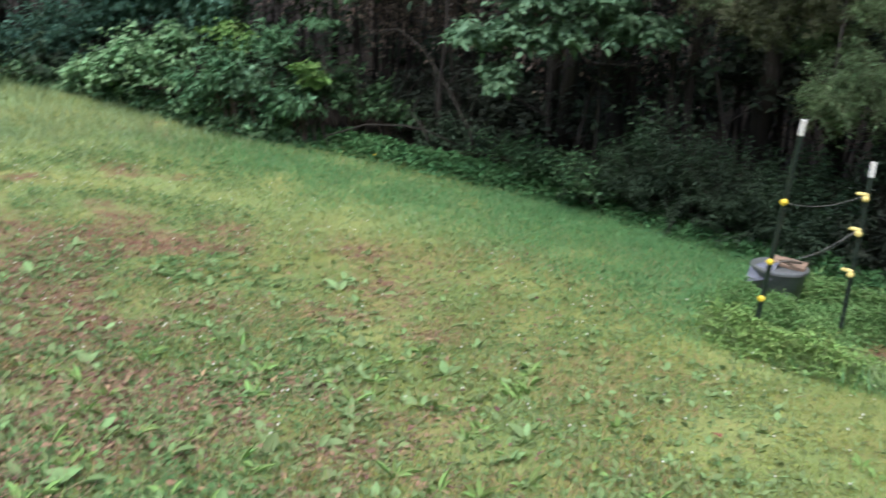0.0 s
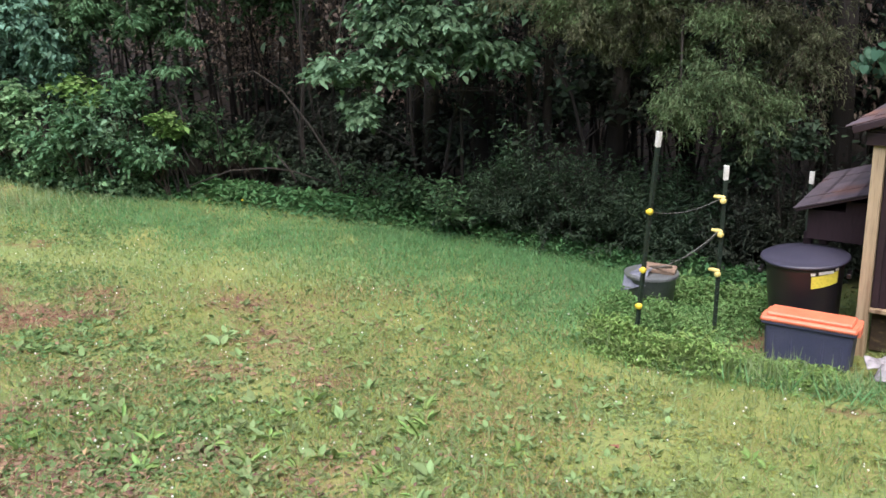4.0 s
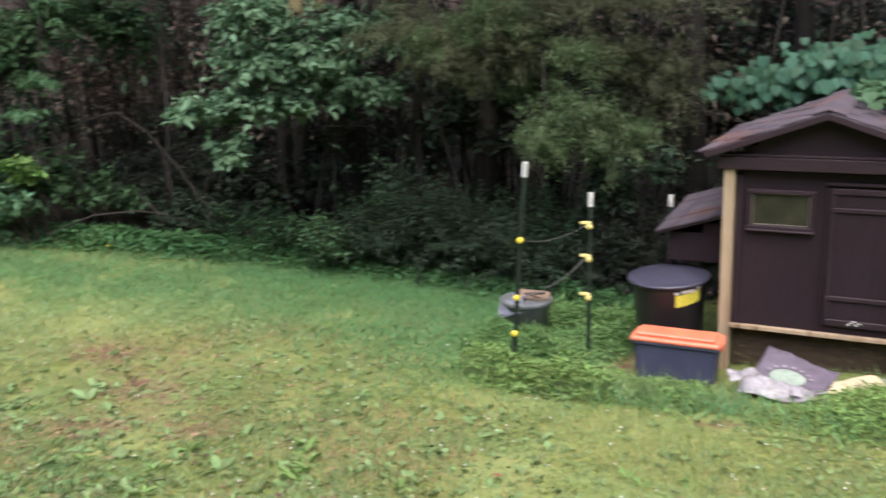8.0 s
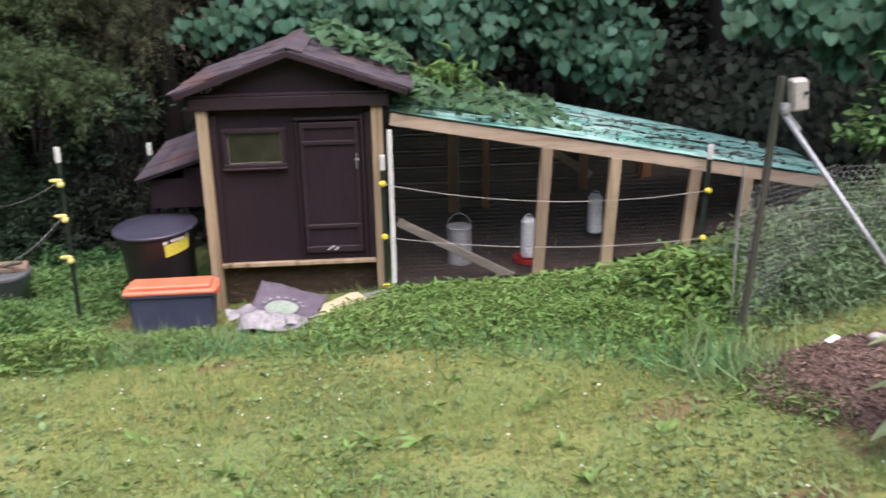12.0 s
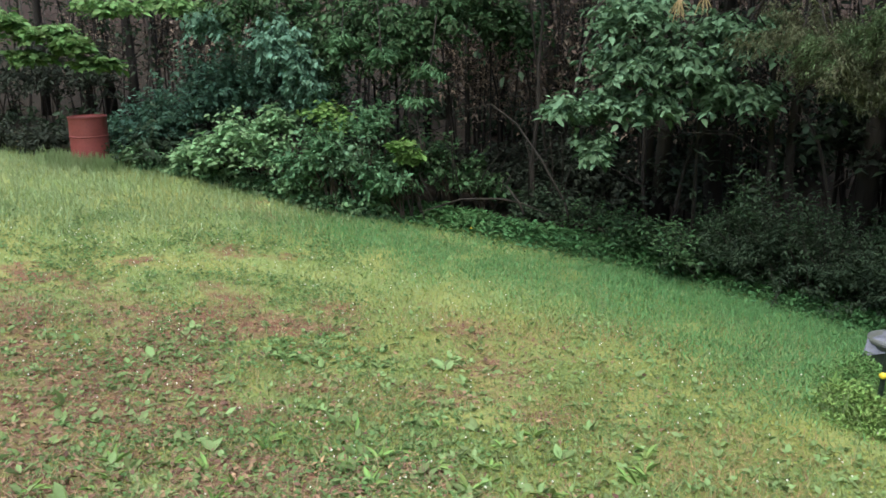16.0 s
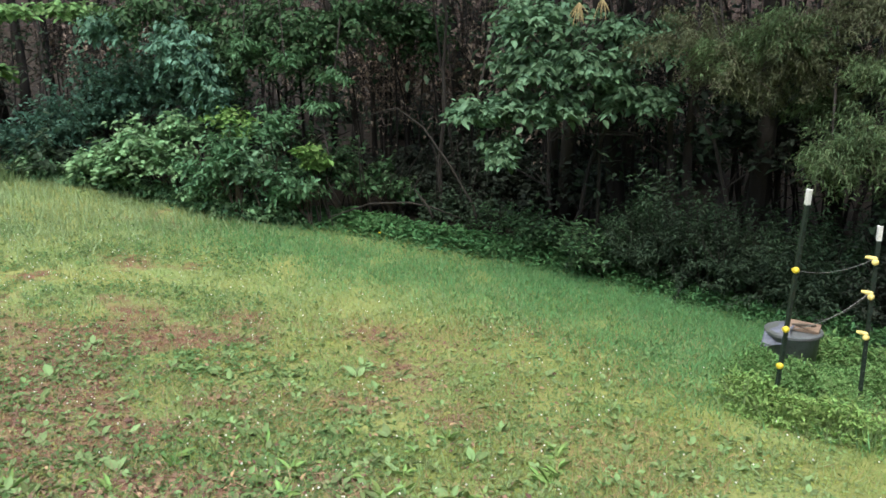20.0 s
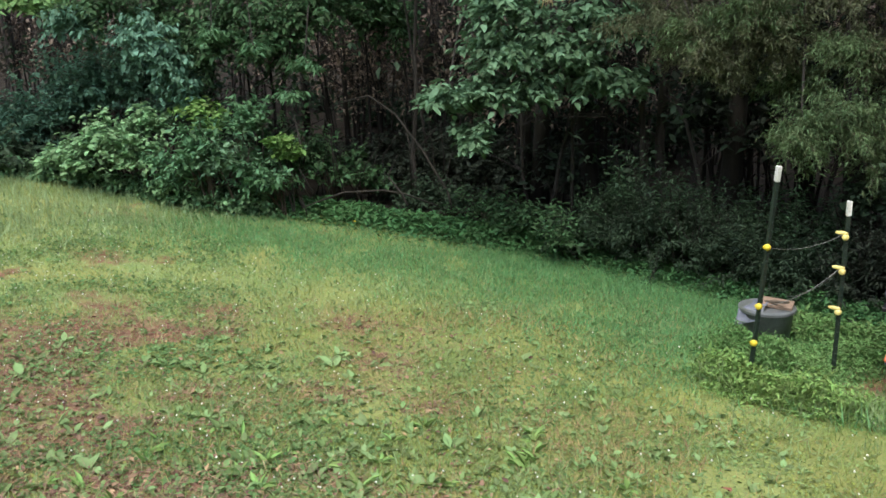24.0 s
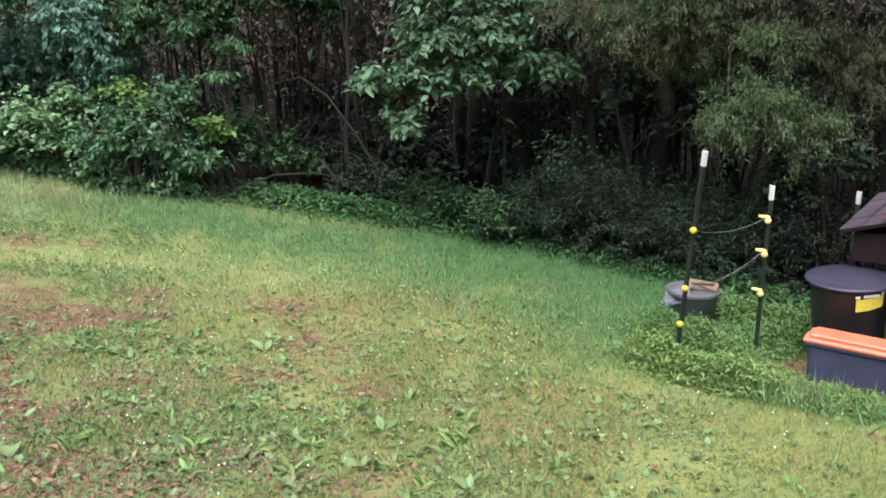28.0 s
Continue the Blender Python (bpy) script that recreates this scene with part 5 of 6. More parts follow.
for i, (x, y) in enumerate(spots):
    m = pose(x, y, on_ground(x, y), rng.normal(0, 2.5), rng.normal(0, 2.5), rng.uniform(0, 360)) @ Matrix.Scale(rng.uniform(0.75, 1.25), 4)
    if i < 3:
        trees[i].matrix_basis = m
    else:
        k = copy_thing(trees[i % 3], m)
        k.matrix_basis = m


def thin_stem(seed):
    c = thing("sapling", Matrix.Identity(4), "thin bare understorey sapling", "sapling", "saplings of the wood")
    h = 3.6
    line = bent(h, (rng.normal(0, 0.5), rng.normal(0, 0.5)), seed, 6, 0.22)
    line[0].z = -0.2
    part("stem", tube(line, [0.03 * (1 - 0.1 * k) for k in range(7)], 5), "bark", c)
    for k in range(7):
        b = line[1 + k % 5]
        a = rng.uniform(0, 6.28)
        ln = rng.uniform(0.4, 1.0)
        part("twig", tube([b, b + Vector((math.cos(a) * ln * 0.5, math.sin(a) * ln * 0.5, 0.2)), b + Vector((math.cos(a) * ln, math.sin(a) * ln, 0.25 + rng.normal(0, 0.15)))], [0.011, 0.008, 0.003], 4), "bark", c)
    p = clumps(26, 6, (0.9, 0.9, 1.6), 0.14, shell=0.2) + np.array([0, 0, 2.1])
    tuck("foliage", "oval", p, 0.10, 0.5, "deep", c, (-0.1, 0.5))
    return c


saps = [thin_stem(40 + 7.3 * i) for i in range(4)]
count = 0
tries = 0
while count < 190 and tries < 6000:
    tries += 1
    az, d = rng.uniform(-30, 90), rng.uniform(8.3, 24)
    x, y = polar(az, d)
    if wood(x, y) > 1.0 and not (-2.4 < x < 3.4 and y < 9.6):
        m = pose(x, y, on_ground(x, y), rng.normal(0, 7), rng.normal(0, 7), rng.uniform(0, 360)) @ Matrix.Scale(rng.uniform(0.7, 1.2), 4)
        if count < 4:
            saps[count].matrix_basis = m
        else:
            copy_thing(saps[count % 4], m).matrix_basis = m
        count += 1


# plain brown ring closes the view; behind the viewer it only blocks low sky
def backdrop():
    bm = bmesh.new()
    rows = []
    for z in (-3, 27):
        rows.append([bm.verts.new((48 * math.sin(a), 48 * math.cos(a), z)) for a in np.linspace(-math.pi, math.pi, 90)])
    for k in range(89):
        bm.faces.new((rows[0][k], rows[0][k + 1], rows[1][k + 1], rows[1][k]))
    ob = part("backdrop", bm, "backbrown", None)
    tagged(ob, "plain brown ring closing the view and blocking low sky", "backdrop", kind="structure")


backdrop()


def bush(name, az, d, z, size, mat, leaf="oval", length=0.08, width=0.5, n=60, per=26, rad=0.12, label="", pitch=(-0.15, 0.5), stems=6, cat="shrub", shell=0.45, face=1.0, stem_mat="bark"):
    """A shrub or hanging bough: stems from the ground and clumps of leaves that turn to the open side."""
    x, y = polar(az, d)
    g = on_ground(x, y)
    c = thing(name, pose(x, y, g), label, cat)
    mid_at = np.array([0, 0, z - g])
    if leaf == "heart":
        p = clumps(n, per, size, rad, shell=shell) + mid_at
        p = p[p[:, 2] > 0.01]
        tuck("foliage", leaf, p, length, width, mat, c, pitch, spread=0.17, yaw=rng.normal(math.pi + radians(az), face, len(p)))
    else:
        fine = name == "cedar_bough"
        p, yaw, lines = shoots(int(n * 1.15), per, size, 0.20 if fine else (0.16 if cat == "tree" else -0.05), 0.03 if fine else 0.028, -1.0 if cat == "tree" else -0.25)
        p = p + mid_at
        ok = p[:, 2] > 0.01
        p, yaw = p[ok], yaw[ok]
        tuck("foliage", leaf, p, length, width, mat, c, pitch, yaw=yaw)
        branchwork("branchwork", [q + mid_at for q in lines], 0.005, stem_mat, c)
    if cat == "tree":
        # a limb that reaches out from the trees behind and above
        hub = Vector((0, 0, z - g))
        away = Vector((x, y, 0)).normalized()
        root = hub + away * 1.4 + Vector((rng.normal(0, 0.3), 0, 1.2))
        part("limb", tube([root, root.lerp(hub, 0.55) + Vector((0, 0, 0.15)), hub], [0.022, 0.014, 0.005], 6), "bark", c)
        for k in range(stems * 3):
            t = Vector(p[rng.integers(len(p))])
            part("twig", tube([hub.lerp(root, 0.2 * rng.random()), hub.lerp(t, 0.5) + Vector((0, 0, 0.04)), t], [0.006, 0.004, 0.002], 4), "bark", c)
        stems = 0
    for k in range(stems):
        a = rng.uniform(0, 6.28)
        t = Vector(p[rng.integers(len(p))])
        b = Vector((0.25 * size[0] * math.cos(a), 0.25 * size[1] * math.sin(a) + 0.2, -0.05))
        mid = b.lerp(t, 0.5) + Vector((0, 0, 0.12 * size[2]))
        part("stem", tube([b, mid, t], [0.016, 0.010, 0.003], 5), stem_mat, c)
    return c


# dry brown brush that fills the wood behind its edge
def dry_brush(k):
    c = thing("dry_brush", Matrix.Identity(4), "dry brown brush of twigs and withered leaves", "brush", "dry brush in the wood")
    p, yaw, lines = shoots(90, 9, (0.9, 0.7, 1.5), 0.1, 0.05, -0.4)
    up = np.array([0, 0, 1.3])
    tuck("withered_foliage", "lance", p + up, 0.065, 0.5, "drybrush", c, (-0.3, 0.6), yaw=yaw)
    branchwork("branchwork", [q + up for q in lines], 0.006, "bark", c)
    for q in range(4):
        x0, y0 = rng.normal(0, 0.3, 2)
        part("stem", tube([(x0, y0, -0.2), (x0 * 1.5 + 0.1, y0 * 1.4, 1.4), (x0 * 2.2, y0 * 2.0, 3.0)], [0.02, 0.015, 0.006], 5), "bark", c)
    return c


brushes = [dry_brush(k) for k in range(3)]
count, tries = 0, 0
while count < 112 and tries < 6000:
    tries += 1
    az, d = rng.uniform(-32, 92), rng.uniform(9.5, 20)
    x, y = polar(az, d)
    if wood(x, y) > 2.2 and not (-2.6 < x < 3.6 and y < 9.6):
        m = pose(x, y, on_ground(x, y), 0, 0, rng.uniform(0, 360)) @ Matrix.Scale(rng.uniform(0.8, 1.25), 4)
        if count < 3:
            brushes[count].matrix_basis = m
        else:
            copy_thing(brushes[count % 3], m).matrix_basis = m
        count += 1


def el(d, degrees):
    """The height of what is seen at that distance and that angle over the level."""
    return 2.6 + d * math.tan(radians(degrees))


# added trees along the wood's edge; their crowns, mostly above the view, block light
def edge_tree(seed):
    c = thing("edge_tree", Matrix.Identity(4), "added tree at the edge of the wood whose high crown blocks light", "tree", "trees at the edge")
    line = bent(8.0, (rng.normal(0, 0.4), -1.0), seed)
    line[0].z = -0.3
    part("trunk", tube(line, [0.10 * (1.2 if k == 0 else 1 - 0.09 * k) for k in range(8)], 8), "bark", c, smooth=True)
    for k in range(5):
        base = line[3 + k % 4]
        a = rng.uniform(3.3, 6.1)
        tip = base + Vector((math.cos(a) * 1.8, math.sin(a) * 1.8, 0.2))
        part("limb", tube([base, base.lerp(tip, 0.5) + Vector((0, 0, 0.25)), tip], [0.035, 0.022, 0.006], 5), "bark", c)
    p = clumps(64, 24, (1.9, 1.7, 2.3), 0.26, shell=0.25) + np.array([0, -0.6, 5.4])
    tuck("crown", "lance", p, 0.15, 0.55, "canopy", c, (-0.25, 0.4))
    return c


edges = [edge_tree(90 + 5.7 * i) for i in range(3)]
k = j = 0
for ex in np.arange(-19.0, 6.0, 1.35):
    for depth in (1.5, 3.6):
        j += 1
        if -14.5 < ex < -12.5 or (ex <= -14.5 and depth < 2) or (ex < -9.5 and depth < 2) or (depth > 2 and j % 4 == 0):
            continue
        x = ex + rng.normal(0, 0.25)
        y = float(np.interp(x, EDGE_X, EDGE_Y)) + depth + rng.normal(0, 0.3)
        if -2.4 < x < 3.4 and y < 9.6:
            y = 9.7 + 0.4 * depth / 3.6
        m = pose(x, y, on_ground(x, y) + rng.uniform(-0.1, 0.5), 0, 0, rng.normal(0, 35)) @ Matrix.Scale(rng.uniform(0.95, 1.2), 4)
        if k < 3:
            edges[k].matrix_basis = m
        else:
            copy_thing(edges[k % 3], m).matrix_basis = m
        k += 1

# marked trunks that show between the boughs
for az, d, r in ((33.4, 10.8, 0.085), (34.6, 10.6, 0.055), (31.0, 11.8, 0.035), (37.0, 11.5, 0.03), (39.0, 11.0, 0.03), (28.6, 11.0, 0.04), (41.5, 12.5, 0.04), (53.0, 14.5, 0.06), (51.0, 15.0, 0.05), (55.5, 15.0, 0.08), (73.0, 18.5, 0.13), (71.5, 19.0, 0.08), (69.6, 19.5, 0.10), (68.2, 20.5, 0.08), (75.5, 19.0, 0.09), (77.8, 20.0, 0.12)):
    x, y = polar(az, d)
    c = thing("woodland_tree", pose(x, y, on_ground(x, y), 0, 0, rng.uniform(0, 360)), "straight trunk standing in the wood, darkened for shade", "tree", "trees of the wood")
    line = bent(9.0, (rng.normal(0, 0.25), rng.normal(0, 0.25)), az, 7, 0.1)
    line[0].z = -0.3
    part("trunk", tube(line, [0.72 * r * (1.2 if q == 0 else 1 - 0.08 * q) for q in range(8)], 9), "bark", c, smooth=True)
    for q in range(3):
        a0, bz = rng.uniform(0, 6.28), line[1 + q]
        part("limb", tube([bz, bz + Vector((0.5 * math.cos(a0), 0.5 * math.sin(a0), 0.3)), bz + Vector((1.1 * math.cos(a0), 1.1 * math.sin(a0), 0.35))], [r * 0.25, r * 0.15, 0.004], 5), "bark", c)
    p = clumps(30, 24, (1.8, 1.8, 2.0), 0.35, shell=0.3) + np.array([0, 0, 8.0])
    tuck("crown", "lance", p, 0.28, 0.6, "canopy", c)

# bank shrubs to the west
for az, d, z, s in ((73.2, 15.8, 0.80, (0.6, 0.6, 0.5)), (71.6, 15.4, 1.0, (0.8, 0.7, 0.7)), (69.4, 15.4, 1.3, (0.8, 0.7, 0.9)), (67.2, 15.2, 1.5, (0.8, 0.7, 1.0)), (65.2, 14.8, 1.6, (0.8, 0.7, 1.0)), (63.0, 14.4, 1.5, (0.8, 0.7, 1.1))):
    bush("shrub", az, d, z, s, "blue", "oval", 0.078, 0.55, 74, 30, 0.13, "blue-green leafy shrub at the edge of the wood")
for az, d, z, s in ((68.6, 13.7, 0.78, (0.45, 0.42, 0.34)), (67.2, 13.4, 0.98, (0.46, 0.42, 0.50)), (65.8, 13.2, 0.80, (0.42, 0.4, 0.44)), (64.9, 13.3, 1.22, (0.34, 0.3, 0.26)), (69.9, 14.1, 0.72, (0.32, 0.3, 0.22))):
    bush("shrub", az, d, z, s, "bank", "oval", 0.082, 0.6, 46, 26, 0.09, "bright pale-green shrub mound on the bank", (-0.1, 0.35))
for az, d, e, s in ((62.1, 12.9, -5.2, (0.42, 0.32, 0.16)), (61.4, 12.8, -6.0, (0.30, 0.25, 0.12)), (56.7, 12.0, -8.1, (0.20, 0.18, 0.12)), (57.3, 12.0, -7.4, (0.12, 0.12, 0.08))):
    bush("shrub", az, d, el(d, e), s, "lime", "oval", 0.075, 0.6, 16, 22, 0.08, "yellow-green young shrub at the edge of the wood", (-0.1, 0.3), 2)
for k, az in enumerate(np.arange(74.0, 58.0, -0.9)):
    ex, ey = polar(az, 1.0)
    d = next(q for q in np.arange(9.0, 18.0, 0.1) if wood(ex * q, ey * q) > -0.12)
    bush("shrub", az, d, 0.08 + on_ground(ex * d, ey * d), (0.34, 0.3, (0.22, 0.34, 0.28)[k % 3]), ("mid", "bank", "mid", "bank")[k % 4], "oval", 0.065, 0.55, 22, 20, 0.1, "low leafy growth at the foot of the wood's edge", (-0.2, 0.4), 2)
for az, d in ((81.0, 16.6), (79.4, 16.4), (77.9, 16.3), (82.5, 17.0)):
    bush("shrub", az, d, 0.1 + on_ground(*polar(az, d)), (0.7, 0.5, 0.36), "gloom", "oval", 0.07, 0.5, 34, 22, 0.12, "low shrub beyond the drum, coloured dark for shade", (-0.2, 0.4), 4)
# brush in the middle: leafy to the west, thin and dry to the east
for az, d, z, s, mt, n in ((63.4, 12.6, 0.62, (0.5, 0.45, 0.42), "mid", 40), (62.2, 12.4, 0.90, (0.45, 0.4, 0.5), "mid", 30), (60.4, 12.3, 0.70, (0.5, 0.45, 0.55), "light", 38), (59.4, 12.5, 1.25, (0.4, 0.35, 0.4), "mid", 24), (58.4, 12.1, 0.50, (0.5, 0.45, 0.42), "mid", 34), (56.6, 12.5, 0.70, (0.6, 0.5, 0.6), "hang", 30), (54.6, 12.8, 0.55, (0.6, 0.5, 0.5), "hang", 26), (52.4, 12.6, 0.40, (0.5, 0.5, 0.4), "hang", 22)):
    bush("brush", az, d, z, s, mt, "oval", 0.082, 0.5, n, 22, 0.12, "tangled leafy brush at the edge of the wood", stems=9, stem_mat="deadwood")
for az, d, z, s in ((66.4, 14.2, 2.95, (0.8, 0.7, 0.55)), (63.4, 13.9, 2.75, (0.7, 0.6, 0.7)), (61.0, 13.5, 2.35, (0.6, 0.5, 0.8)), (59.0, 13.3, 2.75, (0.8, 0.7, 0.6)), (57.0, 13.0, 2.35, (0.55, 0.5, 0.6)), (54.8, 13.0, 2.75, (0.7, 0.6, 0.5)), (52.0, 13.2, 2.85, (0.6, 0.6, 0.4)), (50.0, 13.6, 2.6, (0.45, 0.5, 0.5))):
    bush("tree_bough", az, d, z, s, "hang", "oval", 0.085, 0.5, 50, 26, 0.13, "green bough hanging at the edge of the wood, darkened for shade", (-0.4, 0.35), 3, "tree")
for az, d, e, s in ((56.4, 12.3, -4.4, (0.26, 0.2, 0.08)), (55.4, 12.3, -2.6, (0.24, 0.2, 0.09)), (58.4, 12.4, -1.4, (0.28, 0.25, 0.12)), (60.8, 12.8, -0.8, (0.26, 0.3, 0.12))):
    bush("tree_bough", az, d, el(d, e), s, "mid", "lance", 0.085, 0.30, 8, 30, 0.10, "fern-like compound leaves of a drooping bough", (-0.35, 0.2), 1, "tree")
for az, d, z, s in ((79.6, 14.8, 2.75, (0.5, 0.5, 0.22)), (77.6, 14.6, 2.60, (0.45, 0.5, 0.18)), (76.2, 14.4, 2.42, (0.36, 0.3, 0.13)), (75.0, 14.4, 2.15, (0.26, 0.3, 0.08)), (78.6, 14.6, 2.25, (0.22, 0.3, 0.08)), (74.0, 14.6, 2.95, (0.6, 0.5, 0.14)), (70.5, 14.8, 2.95, (0.5, 0.5, 0.14))):
    bush("tree_bough", az, d, z, s, "maple", "oval", 0.11, 0.62, 26, 20, 0.11, "pale-green maple bough over the bank", (-0.2, 0.25), 2, "tree")
for az, d, e, s, n in ((64.6, 13.4, -0.6, (0.42, 0.4, 0.40), 40), (63.4, 13.2, -2.4, (0.34, 0.3, 0.45), 36), (62.6, 13.1, -4.2, (0.24, 0.2, 0.36), 22), (68.5, 14.4, 0.4, (0.5, 0.4, 0.3), 30)):
    bush("tree_bough", az, d, el(d, e), s, "blue", "oval", 0.085, 0.55, n, 24, 0.1, "blue-green leaves hanging from a tree", (-0.7, 0.35), 2, "tree")
# added undergrowth; its black stands for the shade behind the open edge
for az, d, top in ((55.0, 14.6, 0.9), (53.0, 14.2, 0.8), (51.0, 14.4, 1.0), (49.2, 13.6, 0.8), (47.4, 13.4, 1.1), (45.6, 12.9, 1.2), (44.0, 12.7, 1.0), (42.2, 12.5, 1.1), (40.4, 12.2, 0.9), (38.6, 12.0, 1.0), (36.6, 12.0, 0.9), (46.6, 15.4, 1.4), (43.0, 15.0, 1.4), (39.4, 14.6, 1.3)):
    bush("thicket", az, d, 0.35 * top, (0.7, 0.6, 0.62 * top), "gloom", "oval", 0.075, 0.5, 44, 26, 0.18, "added undergrowth painted black for the shade of the trees", (-0.1, 0.4), 6)
# pale bough that hangs over the edge
for az, d, e, s, n in ((46.8, 10.2, -4.9, (0.36, 0.35, 0.17), 22), (45.2, 10.2, -7.2, (0.26, 0.25, 0.20), 18), (44.6, 10.3, -4.6, (0.42, 0.4, 0.22), 26), (42.2, 10.3, -4.6, (0.42, 0.4, 0.25), 28), (43.4, 10.4, -2.0, (0.55, 0.5, 0.35), 36), (40.2, 10.4, -2.2, (0.6, 0.5, 0.38), 40), (37.8, 10.5, -3.4, (0.5, 0.5, 0.32), 30), (36.0, 10.4, -4.0, (0.36, 0.35, 0.26), 20), (36.8, 10.6, -0.4, (0.7, 0.6, 0.35), 40), (43.0, 10.6, 0.8, (0.8, 0.7, 0.3), 40)):
    bush("tree_bough", az, d, el(d, e), s, "light", "oval", 0.092, 0.52, n, 26, 0.085, "pale-green leafy bough hanging from a tree", (-0.35, 0.3), 1, "tree", 0.3, 0.8)
# undergrowth on the east, coloured dark for the shade of the wood
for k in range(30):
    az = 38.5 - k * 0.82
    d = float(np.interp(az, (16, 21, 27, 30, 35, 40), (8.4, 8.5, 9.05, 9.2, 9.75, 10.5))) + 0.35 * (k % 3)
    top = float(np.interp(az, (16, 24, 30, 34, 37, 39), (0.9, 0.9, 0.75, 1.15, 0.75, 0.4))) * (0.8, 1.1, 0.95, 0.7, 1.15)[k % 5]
    bush("shrub", az, d, 0.13 * top, (0.45, 0.45, 0.80 * top), "gloom" if az < 21.5 else ("spray" if k % 3 else "deep"), "lance", 0.055, 0.30, 40, 38, 0.13, "feathery shrub coloured dark for the shade of the wood", (-0.05, 0.28), 4, face=0.8)
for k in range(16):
    bush("thicket", 30 - k * 4.0, 11.2 + 0.6 * (k % 2), 1.3, (1.0, 0.8, 1.5), "gloom", "oval", 0.10, 0.6, 60, 24, 0.2, "dense thicket behind the coop, coloured dark for shade")
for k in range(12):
    bush("thicket", 33 + k * 4.3, 15.0 + 2.0 * (k % 3), 0.55, (1.3, 0.9, 0.8), "deep", "oval", 0.11, 0.5, 50, 22, 0.25, "undergrowth deep in the wood, coloured dark for shade", stems=8)
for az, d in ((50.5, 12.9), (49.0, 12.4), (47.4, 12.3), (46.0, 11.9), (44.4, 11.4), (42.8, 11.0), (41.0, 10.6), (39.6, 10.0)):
    bush("undergrowth", az, d, 0.12, (0.5, 0.4, 0.32), "deep" if d > 11.5 else "hang", "oval", 0.06, 0.5, 26, 22, 0.12, "low undergrowth coloured dark for shade under the trees", (0.0, 0.4), 5)
for k in range(4):
    bush("thicket", -14 - 4.6 * k, 9.2 + 0.5 * (k % 2), 1.15, (0.6, 0.45, 0.75), "gloom", "heart", 0.075, 0.9, 34, 14, 0.15, "vine-grown thicket beyond the garden, dimmed by its colour", (-0.8, 0.35), 4, "shrub", 0.1, 0.7)
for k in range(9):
    bush("thicket", 76 + k * 2.2, 17.6 + 0.8 * (k % 3), 1.6, (1.1, 0.8, 0.9), "gloom", "oval", 0.08, 0.55, 50, 24, 0.2, "undergrowth beyond the bank, coloured dark for shade", stems=8)
# cedar: fine hanging sprays
for k, (az, d, e, s, n) in enumerate(((31.6, 9.2, -2.2, (0.5, 0.4, 0.25), 60), (27.4, 9.0, -1.6, (0.55, 0.4, 0.28), 70), (25.6, 8.2, -7.4, (0.32, 0.3, 0.25), 50), (23.4, 8.4, -6.2, (0.5, 0.4, 0.40), 80), (29.8, 9.3, -3.4, (0.4, 0.3, 0.22), 40), (22.0, 8.8, -2.2, (0.5, 0.4, 0.30), 56), (26.4, 9.2, -4.2, (0.4, 0.3, 0.22), 40), (19.0, 9.0, -4.0, (0.6, 0.5, 0.6), 80), (20.8, 8.6, -8.0, (0.4, 0.4, 0.35), 60), (33.6, 9.6, -0.4, (0.6, 0.5, 0.3), 60), (28.6, 8.9, 0.0, (0.45, 0.4, 0.20), 60), (23.2, 8.6, -2.4, (0.34, 0.3, 0.16), 44), (31.8, 9.2, -1.4, (0.36, 0.3, 0.18), 44), (23.0, 8.8, 0.8, (1.2, 0.6, 0.25), 80))):
    bush("cedar_bough", az, d, el(d, e), s, "cedardim" if az < 19.5 or (e > -4.0 and k not in (10, 11, 12)) else "cedar", "lance", 0.048, 0.17, int(n * 0.8), 80, 0.06, "drooping feathery cedar bough", (-0.45, 0.5), 3, "tree", 0.2, 1.4, "deadwood")
for az, d, e, s in ((19.2, 8.4, -9.8, (0.36, 0.3, 0.28)), (21.4, 8.6, -11.4, (0.36, 0.3, 0.26))):
    bush("shrub", az, d, el(d, e), s, "deep", "oval", 0.065, 0.55, 24, 18, 0.1, "broad-leaved shrub under the cedar, coloured dark for shade", (-0.3, 0.35), 5)
# heart-leaved tree over the coop and run
for az, d, e, s, n in ((9.5, 8.6, -3.6, (0.35, 0.3, 0.16), 20), (12.5, 8.8, -4.6, (0.4, 0.3, 0.14), 20), (7.4, 8.3, -3.6, (0.35, 0.3, 0.20), 30), (4.6, 8.4, -3.6, (0.40, 0.35, 0.26), 36), (1.8, 8.3, -4.4, (0.32, 0.3, 0.28), 34), (-1.6, 8.3, -4.9, (0.30, 0.3, 0.34), 36), (-4.4, 8.5, -3.2, (0.4, 0.35, 0.26), 34), (-7.4, 8.5, -5.4, (0.32, 0.3, 0.36), 36), (-10.4, 8.4, -6.3, (0.28, 0.28, 0.34), 30), (-8.6, 8.6, -2.8, (0.5, 0.4, 0.20), 30)):
    bush("tree_bough", az, d, el(d, e), s, "heart", "heart", 0.092, 0.95, int(n * 1.05), 11, 0.085, "hanging bough of large heart-shaped leaves", (-1.0, 0.25), 1, "tree", 0.1, 0.45)
